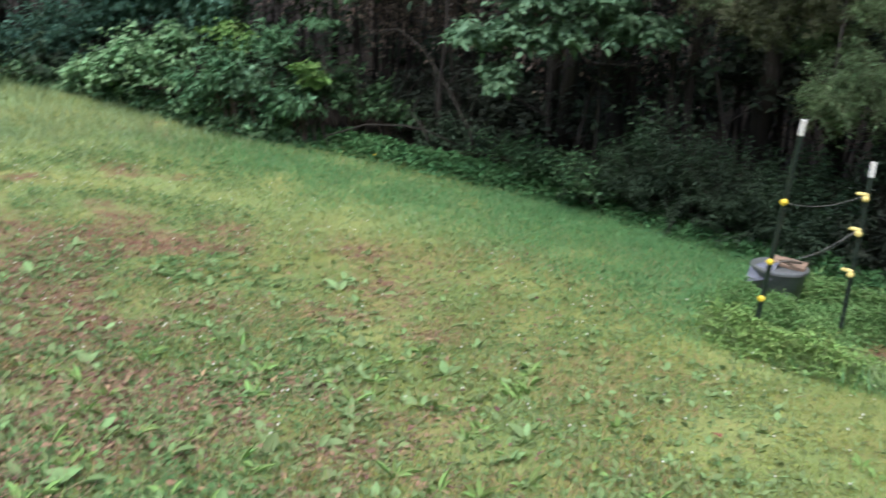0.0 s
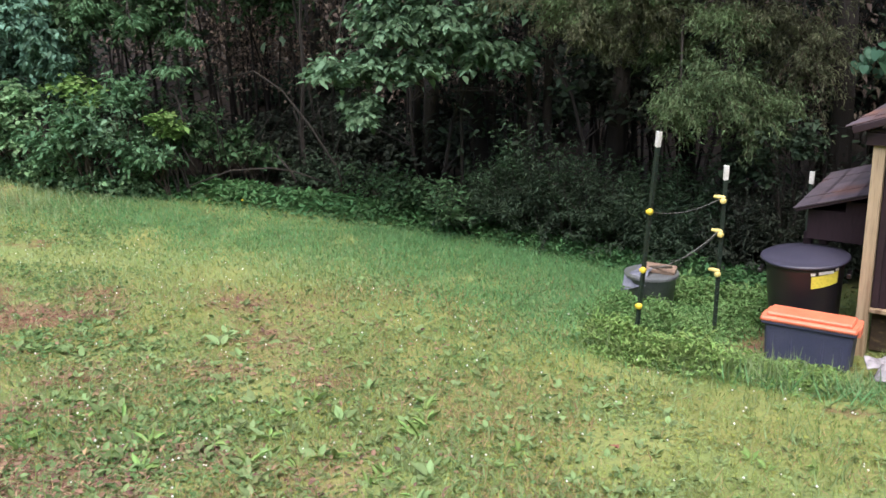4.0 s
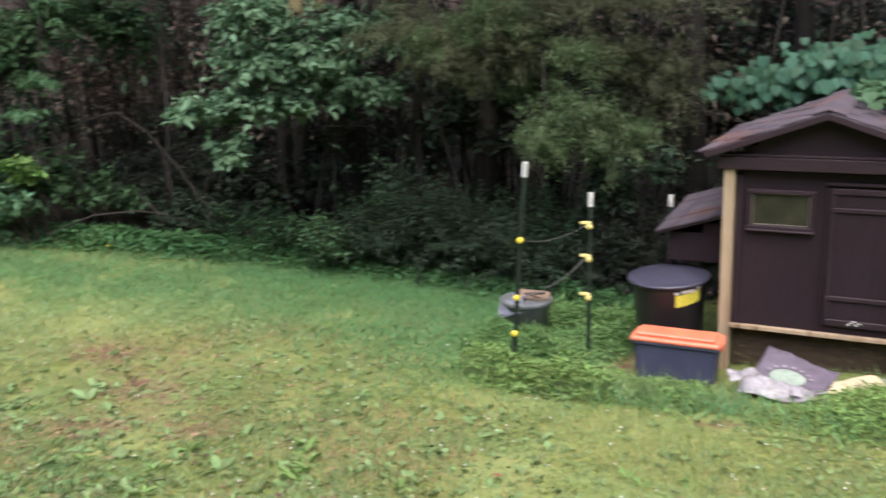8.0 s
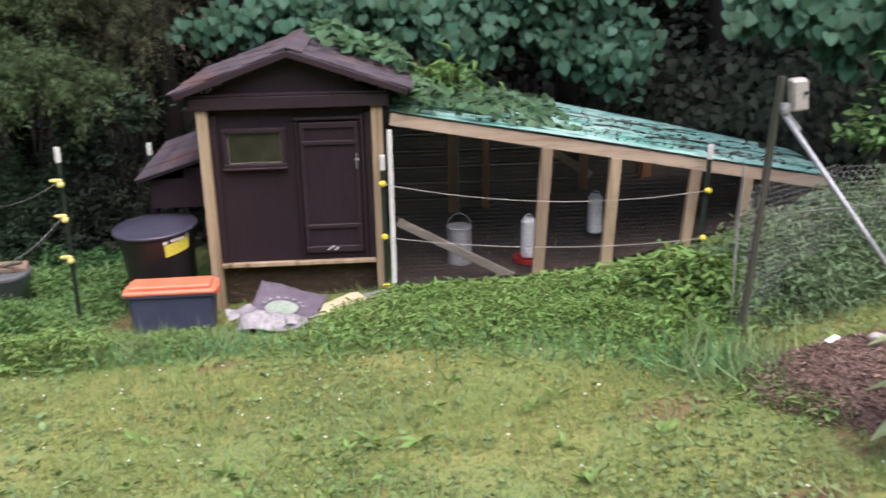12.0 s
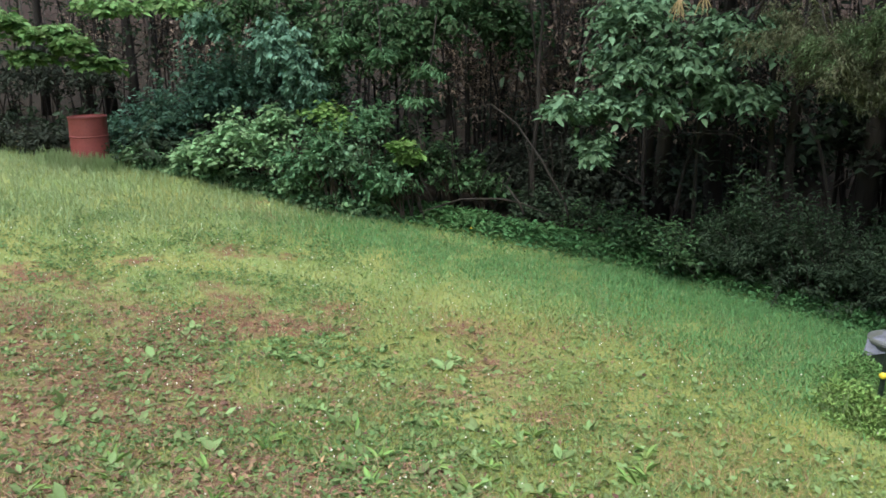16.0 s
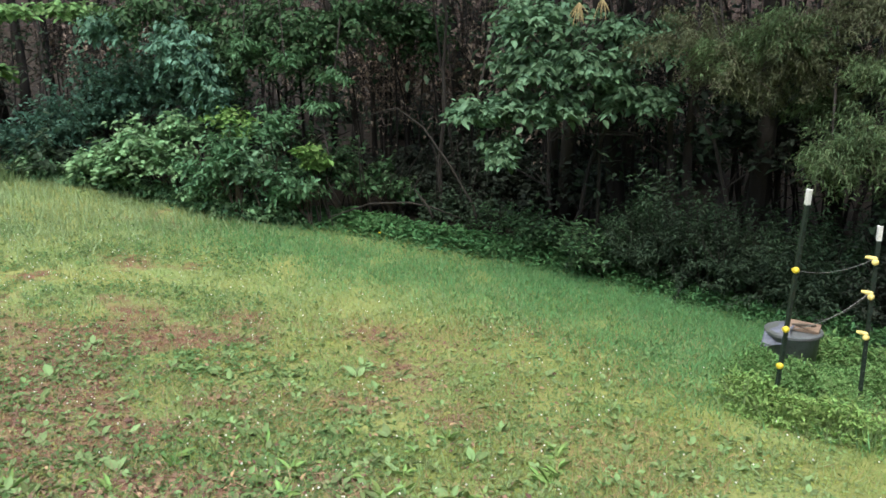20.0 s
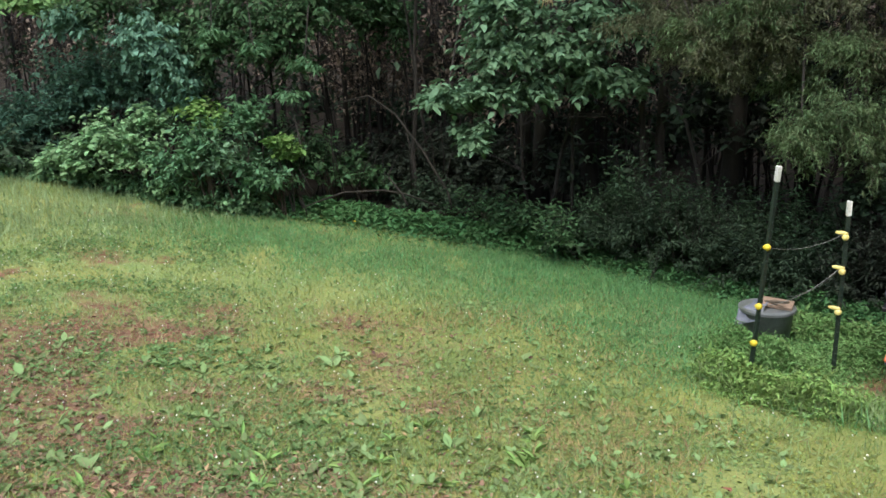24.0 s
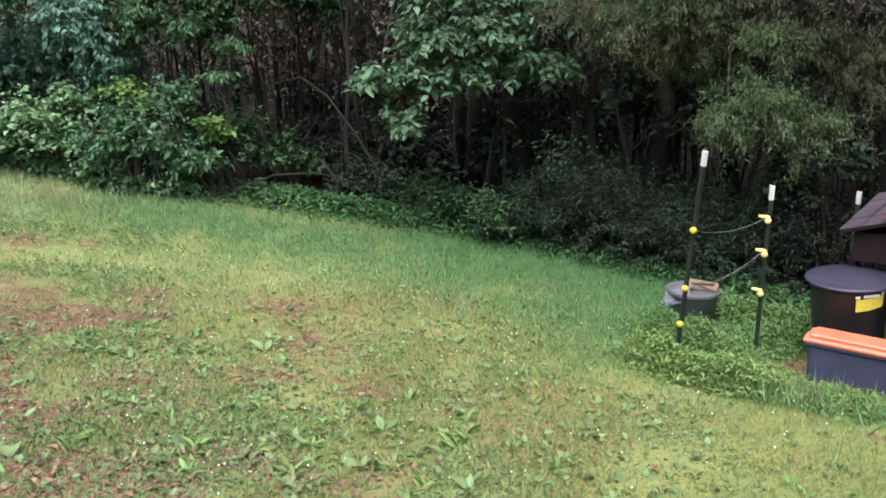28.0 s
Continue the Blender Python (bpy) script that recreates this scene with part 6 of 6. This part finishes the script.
for az, d, e, s, n in ((-15.2, 7.2, -2.9, (0.10, 0.1, 0.09), 4), (-18.4, 7.0, -3.9, (0.15, 0.15, 0.16), 11), (-20.6, 7.0, -4.2, (0.20, 0.2, 0.20), 16), (-23.4, 7.0, -4.9, (0.22, 0.2, 0.22), 16), (-26.0, 7.0, -3.9, (0.3, 0.25, 0.2), 16), (-21.0, 7.2, -1.2, (0.55, 0.3, 0.10), 18)):
    bush("tree_bough", az, d, el(d, e), s, "heart", "heart", 0.105, 0.95, n, 8, 0.08, "hanging bough of large heart-shaped leaves", (-1.0, 0.25), 1, "tree", 0.1, 0.45)
for az, d, e in ((-18, 10.6, -9.5), (-26, 10.2, -9), (-9, 10.8, -9.5), (0, 10.8, -8), (-20, 8.4, -11.5), (-24, 8.0, -12), (-28, 7.8, -12), (-17, 8.8, -11.5), (-31, 7.8, -11)):
    bush("thicket", az, d, el(d, e), (0.7, 0.5, 0.7), "gloom", "heart", 0.085, 0.9, 34, 12, 0.16, "heart-leaved thicket behind the run, dimmed by its colour", (-0.9, 0.3), 4, "shrub", 0.1, 0.6)


for az, d, e, s in ((-26.6, 6.6, -8.0, (0.16, 0.2, 0.26)), (-27.6, 6.6, -5.5, (0.18, 0.2, 0.24)), (-25.2, 6.5, -11.0, (0.22, 0.2, 0.24)), (-28.6, 6.6, -9.5, (0.3, 0.25, 0.4))):
    bush("climber", az, d, el(d, e), s, "maple", "oval", 0.06, 0.6, 18, 20, 0.08, "light-green climbing plant beyond the garden netting", (-0.2, 0.35), 4)


def dry_tassel(az, d, e, n):
    """A drooping tuft of dry pale strands on a bough."""
    x, y = polar(az, d)
    c = thing("dry_tassel", pose(x, y, el(d, e)), "pale straw-yellow dry tuft hanging in a leafy bough", "seed tuft", "dry tufts in the bough")
    for k in range(n):
        a, r = rng.uniform(0, 6.28), rng.uniform(0.01, 0.11)
        part("strand", tube([(0, 0, 0.02), (0.45 * r * math.cos(a), 0.45 * r * math.sin(a), -0.03), (r * math.cos(a), r * math.sin(a), -rng.uniform(0.10, 0.22))], [0.005, 0.004, 0.0015], 4), "paletuft", c)


dry_tassel(40.5, 9.8, 1.5, 26)
dry_tassel(39.1, 9.8, 1.7, 12)


def roof_vine():
    """Leaves that creep over the roof of the run and the back of the coop."""
    c = thing("creeping_vine", COOP, "heart-leaved vine creeping over the coop and run roofs", "vine")
    n = 900
    u = 1.32 + 1.35 * rng.random(n) ** 1.4
    v = np.clip(rng.normal(0.85, 0.5, n) + 0.25 * (u - 1.3), 0.05 + 0.35 * np.clip(u - 1.9, 0, 1), 1.8)
    z = 1.444 - (u - 1.27) * 0.181 + 0.05 + 0.16 * rng.random(n) * np.clip(2.6 - u, 0.1, 1)
    p = np.column_stack([u, v, z])
    n2 = 500
    u2, v2 = rng.uniform(0.72, 1.42, n2), np.clip(rng.normal(1.05, 0.35, n2), 0.15, 1.6)
    q = np.column_stack([u2, v2, 1.93 - np.abs(u2 - 0.605) * 0.343 + 0.04 + 0.10 * rng.random(n2)])
    ok = rng.random(n2) < np.clip((v2 - 0.2) * 1.5 + (u2 - 0.9), 0, 1)
    p = np.concatenate([p, q[ok]])
    tuck("foliage", "heart", p, 0.072, 0.95, "vine", c, (-0.3, 0.3), yaw=rng.normal(math.pi, 0.9, len(p)))
    for k in range(6):
        s = rng.uniform(1.4, 2.4)
        part("runner", tube([(0.9 + 0.1 * k, 1.5, 1.86 - 0.02 * k), (s, 0.9, 1.55 - (s - 1.27) * 0.184), (s + 0.3, 0.3, 1.51 - (s - 0.97) * 0.184)], [0.006, 0.005, 0.003], 5), "bark", c)
    x = rng.normal(0, 1, (150, 3)) * np.array([0.13, 0.12, 0.06]) + np.array([1.72, 0.75, 1.60])
    tagged(tuck("young_shoot", "lance", x, 0.10, 0.35, "lime", c, (0.1, 0.5)), "yellow-green young leaves", kind="stuff")


roof_vine()


# fallen arched limb and logs in the brush, coloured dark for shade
def dead_limb(points, radii, label):
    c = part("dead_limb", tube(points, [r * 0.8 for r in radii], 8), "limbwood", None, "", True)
    tagged(c, label, "dead limb")


def at(az, d, e):
    return Vector((*polar(az, d), el(d, e)))


dead_limb([at(54.2, 12.6, -5.4), at(52.6, 12.5, -4.9), at(51.6, 12.4, -4.7), at(50.0, 12.2, -5.9), at(48.4, 11.9, -8.2), at(46.9, 11.6, -10.8), at(46.6, 11.5, -12.0)], [0.007, 0.011, 0.015, 0.017, 0.018, 0.019, 0.02], "pale fallen limb bent into an arch, coloured dark for shade")
dead_limb([at(56.2, 11.7, -11.4), at(53.5, 11.6, -10.6), at(51.0, 11.6, -10.6), at(49.6, 11.5, -10.9), at(47.6, 11.4, -11.7)], [0.009, 0.014, 0.016, 0.014, 0.011], "fallen branch lying in the brush, coloured dark for shade")
dead_limb([at(50.6, 11.5, -9.8), at(49.8, 11.5, -10.9), at(49.5, 11.4, -11.6)], [0.012, 0.02, 0.02], "broken stub of a fallen branch")
dead_limb([at(56.3, 12.2, -5.6), at(56.0, 12.1, -7.4), at(56.2, 12.0, -9.0), at(55.4, 11.9, -10.6)], [0.012, 0.018, 0.014, 0.02], "twisted pale vine stem in the brush, coloured dark for shade")
for k in range(24):
    az0 = rng.uniform(47, 58)
    dd = rng.uniform(12.2, 13.0)
    a0 = at(az0, dd, -11.5)
    t0 = a0 + Vector((rng.normal(0, 0.35), rng.normal(0, 0.2), rng.uniform(0.5, 1.3)))
    dead_limb([a0, a0.lerp(t0, 0.5) + Vector((rng.normal(0, 0.1), 0, 0.1)), t0], [0.012, 0.009, 0.004], "thin dry upright stem in the brush")


# ---- ground plants ----
def scatter(n, x0, x1, y0, y1):
    return rng.uniform(x0, x1, n), rng.uniform(y0, y1, n)


def lawn(name, n, region, length, width, mat, leaf="blade", pitch=(1.15, 0.28), keep_bare=0.12, label="", power=1.0, inside=0.1, lift=0.0, patch=None):
    """Blades over a stretch of lawn, thinner where it is bare; more of them near the viewer."""
    az = rng.uniform(region[0], region[1], n)
    d = region[2] + (region[3] - region[2]) * rng.uniform(0, 1, n) ** power
    if region[1] - region[0] < 180:
        # no hard rim to the dense growth
        az, d = az + rng.normal(0, 3.0, n), np.abs(d + rng.normal(0, 0.35, n))
    x, y = -d * np.sin(np.radians(az)), d * np.cos(np.radians(az))
    ok = (wood(x, y) < inside) & (rng.random(n) > bare(x, y) * (1 - keep_bare))
    x, y = x[ok], y[ok]
    if patch:
        # grows in patches of about a metre, with finer tufts inside
        q = np.array([noise.noise((i * 1.1, j * 1.1, patch)) + 0.5 * noise.noise((i * 4.5, j * 4.5, patch)) for i, j in zip(x, y)])
        on = rng.random(len(x)) < np.clip(0.42 + 1.5 * q, 0.06, 1)
        x, y = x[on], y[on]
    p = np.stack([x, y, height(x, y) + lift], -1)
    ob = tuck(name, leaf, p, length, width, mat, None, pitch, 0.3, 0.35)
    return tagged(ob, label, "grass", kind="stuff")


lawn("grass", 210000, (-30, 84, 2.4, 8.5), 0.034, 0.10, "grass", pitch=(0.45, 0.35), label="short lawn grass of mixed green blades")
lawn("grass", 80000, (28, 84, 8.0, 16), 0.042, 0.16, "grass", "spike", pitch=(0.5, 0.35), label="short lawn grass of mixed green blades")
lawn("grass", 75000, (28, 84, 8.0, 16), 0.045, 0.15, "bankgrass", "spike", pitch=(0.5, 0.35), label="pale lawn grass further up the bank")
lawn("grass", 60000, (-30, 84, 2.4, 9), 0.060, 0.07, "tallgrass", pitch=(0.6, 0.35), label="longer pale grass blades in tufts", patch=11.0)
lawn("dry_grass", 16000, (-30, 26, 2.4, 7.0), 0.05, 0.06, "drygrass", pitch=(0.2, 0.25), keep_bare=0.6, label="dry straw-coloured grass in the lawn", patch=21.0)
lawn("dry_grass", 95000, (30, 84, 2.4, 8.6), 0.055, 0.06, "drygrass", pitch=(0.2, 0.25), keep_bare=0.6, label="dry straw-coloured grass in the lawn", patch=21.0)
lawn("clover", 62000, (-30, 84, 2.4, 9), 0.019, 0.95, "clover", "round", (0.1, 0.28), 0.5, "low clover leaves in the lawn", 1.0, 0.1, 0.014, patch=31.0)
lawn("broadleaf_weeds", 16000, (25, 84, 2.4, 7.5), 0.036, 0.5, "clover", "oval", (0.4, 0.35), 0.5, "broad-leaved weeds in the lawn", 1.0, 0.1, 0.008, patch=41.0)
lawn("clover", 40000, (62, 84, 6.5, 12.5), 0.024, 0.95, "darkclover", "round", (0.1, 0.25), 0.35, "dark clover thick in the lawn by the bank", 1.0, 0.0, 0.022, patch=63.0)
lawn("clover", 14000, (30, 84, 2.4, 6.5), 0.020, 0.95, "darkclover", "round", (0.1, 0.25), 0.35, "dark clover in patches", 1.0, 0.0, 0.016, patch=71.0)
lawn("long_grass", 5200, (34, 84, 2.4, 6.8), 0.10, 0.035, "grass", pitch=(0.85, 0.4), keep_bare=0.6, label="thin grass stalks standing in the near lawn", patch=83.0)
lawn("clover", 20000, (56, 84, 2.4, 6.0), 0.024, 0.9, "darkclover", "round", (0.15, 0.3), 0.6, "dark leafy weeds on the worn bank", 1.0, 0.0, 0.02, patch=91.0)
lawn("moss", 30000, (22, 84, 2.4, 8.0), 0.013, 0.95, "moss", "round", (0.05, 0.2), 0.8, "yellow-green moss in the lawn", 1.0, 0.0, 0.012, patch=57.0)
lawn("moss", 16000, (-30, 22, 2.4, 6.0), 0.013, 0.95, "moss", "round", (0.05, 0.2), 0.8, "yellow-green moss in the lawn", 1.0, 0.0, 0.012, patch=57.0)
lawn("long_grass", 26000, (62, 86, 11.5, 17), 0.10, 0.09, "bankgrass", "spike", keep_bare=1.0, pitch=(0.8, 0.35), label="long pale grass on the bank by the wood")

lawn("grass", 60000, (-180, 180, 0.2, 9.5), 0.040, 0.14, "grass", "spike", pitch=(0.6, 0.4), label="short lawn grass of mixed green blades", power=0.55)


def rosettes(n, region, length, mat, label, width=0.45, per=7):
    """Flat-leaved weeds, a ring of leaves each."""
    az, d = rng.uniform(region[0], region[1], n), rng.uniform(region[2], region[3], n)
    x, y = -d * np.sin(np.radians(az)), d * np.cos(np.radians(az))
    ok = wood(x, y) < 0.1
    x, y = np.repeat(x[ok], per), np.repeat(y[ok], per)
    yaw = rng.uniform(0, 2 * np.pi, len(x))
    p = np.column_stack([x - 0.01 * np.sin(yaw), y + 0.01 * np.cos(yaw), height(x, y) + 0.012])
    ob = tuck("broadleaf_weeds", "oval", p, length, width, mat, None, (0.45, 0.3), yaw=yaw)
    tagged(ob, label, "weeds", kind="stuff")


rosettes(420, (30, 84, 2.5, 8), 0.040, "clover", "broad-leaved plantain rosettes in the lawn")
rosettes(520, (24, 84, 2.5, 8.5), 0.045, "paleweed", "pale broad-leaved weeds in the lawn", 0.6, 5)
rosettes(110, (52, 84, 3.0, 8.0), 0.062, "paleweed", "leafy weeds standing on the worn bank", 0.55, 6)
rosettes(46, (40, 84, 3.4, 7.2), 0.095, "paleweed", "large dock leaves standing in the lawn", 0.5, 4)
rosettes(110, (36, 84, 2.5, 6.5), 0.055, "clover", "larger broad-leaved weeds on the worn bank", 0.5, 6)
rosettes(70, (40, 84, 2.4, 5.5), 0.085, "weed", "dandelion-like rosettes with long leaves on the worn bank", 0.24, 9)
rosettes(50, (-25, 40, 2.5, 4.6), 0.06, "weed", "larger plantain rosettes in the lawn", 0.4, 7)
rosettes(160, (-25, 34, 2.6, 5.5), 0.035, "clover", "broad-leaved plantain rosettes in the lawn")


def clover_heads():
    n = 560
    cx, cy = scatter(60, -9, 1.2, 1.2, 5.6)
    wx, wy = scatter(26, -11.6, -8.6, 2.0, 4.4)
    cx, cy = np.concatenate([cx, wx]), np.concatenate([cy, wy])
    k = rng.integers(0, 86, n)
    x, y = cx[k] + rng.normal(0, 0.45, n), cy[k] + rng.normal(0, 0.35, n)
    ok = wood(x, y) < -0.2
    p = np.column_stack([x[ok], y[ok], height(x[ok], y[ok]) + rng.uniform(0.03, 0.07, ok.sum())])
    octa = np.array([(1, 0, 0), (0, 1, 0), (-1, 0, 0), (0, -1, 0), (0, 0, 1), (0, 0, -1)]) * 0.0078
    tri = np.array([(0, 1, 4), (1, 2, 4), (2, 3, 4), (3, 0, 4), (1, 0, 5), (2, 1, 5), (3, 2, 5), (0, 3, 5)])
    v = (p[:, None] + octa[None] * rng.uniform(0.7, 1.2, (len(p), 1, 1))).reshape(-1, 3)
    ob = new("clover_heads", raw_mesh("clover_heads", v, (tri[None] + (np.arange(len(p)) * 6)[:, None, None]).reshape(-1, 3), "petal"))
    tagged(ob, "small white clover heads dotted over the lawn", "flowers", kind="stuff")


clover_heads()


def band(name, n, path, spread, hgt, length, width, mat, leaf, label, pitch=(0.1, 0.5), cat="weeds"):
    """Plants along a line: leaves on short upright stems."""
    pts = np.array(path)
    k = rng.uniform(0, len(pts) - 1.001, n)
    i = k.astype(int)
    c = pts[i] + (pts[i + 1] - pts[i]) * (k - i)[:, None]
    off = rng.normal(0, 1, (n, 2)) * spread
    xy = c + off
    fall = np.exp(-0.5 * (off / spread) ** 2).mean(1)
    z = height(xy[:, 0], xy[:, 1]) + hgt * fall * rng.uniform(0, 1, n) * (0.6 + 0.6 * np.array([abs(noise.noise((a * 2.5, b * 2.5, 7))) for a, b in xy]))
    ob = tuck(name, leaf, np.column_stack([xy, z]), length, width, mat, None, pitch)
    return tagged(ob, label, cat, kind="stuff")


band("weeds", 18000, [(-0.55, 5.75), (-0.3, 5.8), (0.3, 5.75), (0.9, 5.65), (1.5, 5.4)], 0.16, 0.18, 0.042, 0.26, "weed", "lance", "lush green weeds along the foot of the run", (-0.1, 0.45))
band("weeds", 16000, [(-0.7, 5.45), (-0.2, 5.45), (0.5, 5.25), (1.0, 4.95), (1.4, 4.6)], 0.20, 0.20, 0.042, 0.26, "weed", "lance", "lush green weeds along the foot of the run", (-0.1, 0.45))
band("weeds", 9000, [(-0.4, 6.12), (0.3, 6.18), (1.0, 6.15), (1.7, 5.95), (2.4, 5.75)], 0.10, 0.13, 0.06, 0.30, "weed", "lance", "low green weeds under the netting of the run", (-0.1, 0.45))
band("weeds", 6000, [(1.75, 4.75), (2.2, 4.85), (2.9, 4.9)], 0.16, 0.45, 0.045, 0.26, "dusty", "lance", "dusty grey-green weeds against the netting", (-0.1, 0.45))
band("weeds", 5000, [(-3.5, 6.95), (-3.0, 7.0), (-2.5, 6.9), (-2.3, 6.8)], 0.16, 0.34, 0.05, 0.3, "rank", "lance", "green weeds between the posts and the wood", (0, 0.45))
band("weeds", 3600, [(-3.35, 5.72), (-2.97, 5.50), (-2.6, 5.46), (-2.2, 5.46)], 0.085, 0.38, 0.044, 0.34, "weed", "lance", "pale green weeds standing at the foot of a fence post", (0.15, 0.5))
band("long_grass", 420, [(-3.3, 5.62), (-2.9, 5.48), (-2.3, 5.42), (-1.8, 5.42)], 0.08, 0.04, 0.17, 0.035, "tallgrass", "blade", "long pale grass arching round the fence post", (0.85, 0.35), "grass")
band("weeds", 8000, [(-3.45, 6.15), (-3.1, 6.05), (-2.75, 5.85)], 0.15, 0.42, 0.036, 0.28, "rank", "lance", "green weeds before the tub", (0, 0.45))
band("weeds", 1600, [(1.48, 3.86), (1.56, 3.62), (1.68, 3.42)], 0.07, 0.10, 0.045, 0.35, "weed", "lance", "small weeds at the edge of the bed", (0.1, 0.45))
band("long_grass", 150, [(1.30, 4.3), (1.42, 4.05), (1.50, 3.8)], 0.12, 0.02, 0.19, 0.05, "tallgrass", "blade", "arching pale grass by the bed", (0.6, 0.4), "grass")
band("weeds", 5000, [(1.35, 5.45), (1.55, 5.1), (1.6, 4.8)], 0.13, 0.42, 0.075, 0.32, "weed", "lance", "taller green weeds by the netting", (-0.1, 0.45))
band("weeds", 11000, [(1.8, 5.1), (2.2, 5.2), (3.0, 5.4)], 0.25, 0.72, 0.05, 0.26, "dusty", "lance", "tall green weeds behind the netting", (-0.1, 0.45))
band("long_grass", 1300, [(-3.05, 5.6), (-2.6, 5.55), (-1.9, 5.5), (-1.3, 5.5)], 0.08, 0.03, 0.12, 0.045, "tallgrass", "blade", "pale arching grass before the fence and tote", (0.6, 0.35), "grass")
band("weeds", 7000, [(-2.95, 5.50), (-2.6, 5.55), (-1.9, 5.6), (-1.6, 5.55)], 0.12, 0.17, 0.036, 0.28, "weed", "lance", "green weeds round the fence posts", (0, 0.45))
band("weeds", 5200, [(-3.05, 5.7), (-2.7, 5.75), (-2.75, 6.0), (-2.5, 6.5), (-3.3, 6.2)], 0.15, 0.30, 0.038, 0.32, "rank", "lance", "green weeds round the fence posts", (0, 0.45))
band("long_grass", 1300, [(-3.3, 5.65), (-2.2, 5.45), (-1.2, 5.4), (0.0, 5.05), (1.1, 4.35), (1.5, 4.0)], 0.12, 0.02, 0.14, 0.055, "emerald", "blade", "long grass tufts at the edge of the weeds", (0.45, 0.3), "grass")
band("ground_cover", 10000, [(-11.4, 6.1), (-10.1, 7.0), (-8.8, 7.5), (-7.4, 8.0), (-6.6, 8.2)], 0.22, 0.30, 0.07, 0.45, "shade", "oval", "low green plants along the edge of the wood", (0.05, 0.45), "plants")
band("ground_cover", 10000, [(-7.2, 8.05), (-5.8, 8.0), (-4.4, 7.92), (-3.4, 7.75), (-2.6, 7.6)], 0.20, 0.22, 0.05, 0.4, "shade", "oval", "low green plants along the edge of the wood", (0.05, 0.45), "plants")
band("grass", 34000, [(-7.4, 7.3), (-5.6, 7.45), (-4.2, 7.35), (-3.2, 7.0), (-2.9, 6.4)], 0.25, 0.01, 0.055, 0.13, "emerald", "spike", "deep green grass by the edge of the wood", (0.5, 0.35), "grass")
band("grass", 62000, [(-10.8, 5.2), (-9.2, 6.1), (-7.6, 6.6), (-5.6, 6.7), (-4.0, 6.6), (-3.2, 6.1)], 0.55, 0.01, 0.052, 0.13, "emerald", "spike", "deep green grass by the edge of the wood", (0.5, 0.35), "grass")
band("ground_cover", 9000, [(-14.6, 4.2), (-13.4, 5.0), (-12.2, 5.6), (-11.2, 6.1), (-10.2, 6.9)], 0.16, 0.22, 0.07, 0.45, "mid", "oval", "low green plants along the edge of the wood", (0.05, 0.45), "plants")


# small finds on the lawn
def dandelion(x, y):
    c = thing("dandelion", pose(x, y, on_ground(x, y)), "single yellow dandelion flower in the lawn", "flower")
    part("stalk", tube([(0, 0, -0.02), (0.005, 0, 0.05), (0, 0, 0.09)], 0.002, 5), "weed", c)
    part("flower_head", lathe([(0.004, 0.085), (0.017, 0.094), (0.019, 0.100), (0.008, 0.106)], 12), "yellow", c)


dandelion(-9.2, 6.95)
bm = big_leaf(0.075, 0.045, 0.25)
ob = part("fallen_leaf", bm, "redleaf", None, "", True)
ob.matrix_world = pose(-2.14, 3.90, on_ground(-2.14, 3.90) + 0.045, 6, 12, 70)
tagged(ob, "single dry red leaf lying on the grass", "leaf")


def litter_bits(n, region, label, leaf="oval", length=0.035, width=0.5, mat="deadbits", pitch=(0.1, 0.3), base=0.12, name="fallen_leaves", cat="leaves"):
    """Dead leaves, straw and weeds that lie or stand on worn soil."""
    az, d = rng.uniform(region[0], region[1], n), rng.uniform(region[2], region[3], n)
    x, y = -d * np.sin(np.radians(az)), d * np.cos(np.radians(az))
    ok = rng.random(n) < base + bare(x, y)
    x, y = x[ok], y[ok]
    ob = tuck(name, leaf, np.column_stack([x, y, height(x, y) + 0.022]), length, width, mat, None, pitch)
    tagged(ob, label, cat, kind="stuff")


litter_bits(9000, (40, 86, 2.3, 8.5), "dead brown leaves scattered over worn soil")
litter_bits(26000, (36, 86, 2.3, 9.5), "pine straw strewn over the worn soil of the lawn", "blade", 0.10, 0.022, "pinestraw", (0.08, 0.12), 0.03, "pine_straw", "straw")
band("long_grass", 2600, [(-14.95, 3.2), (-14.4, 3.3), (-14.1, 3.7), (-14.3, 4.2)], 0.14, 0.02, 0.16, 0.07, "tallgrass", "blade", "long pale grass round the foot of the drum", (0.95, 0.35), "grass")
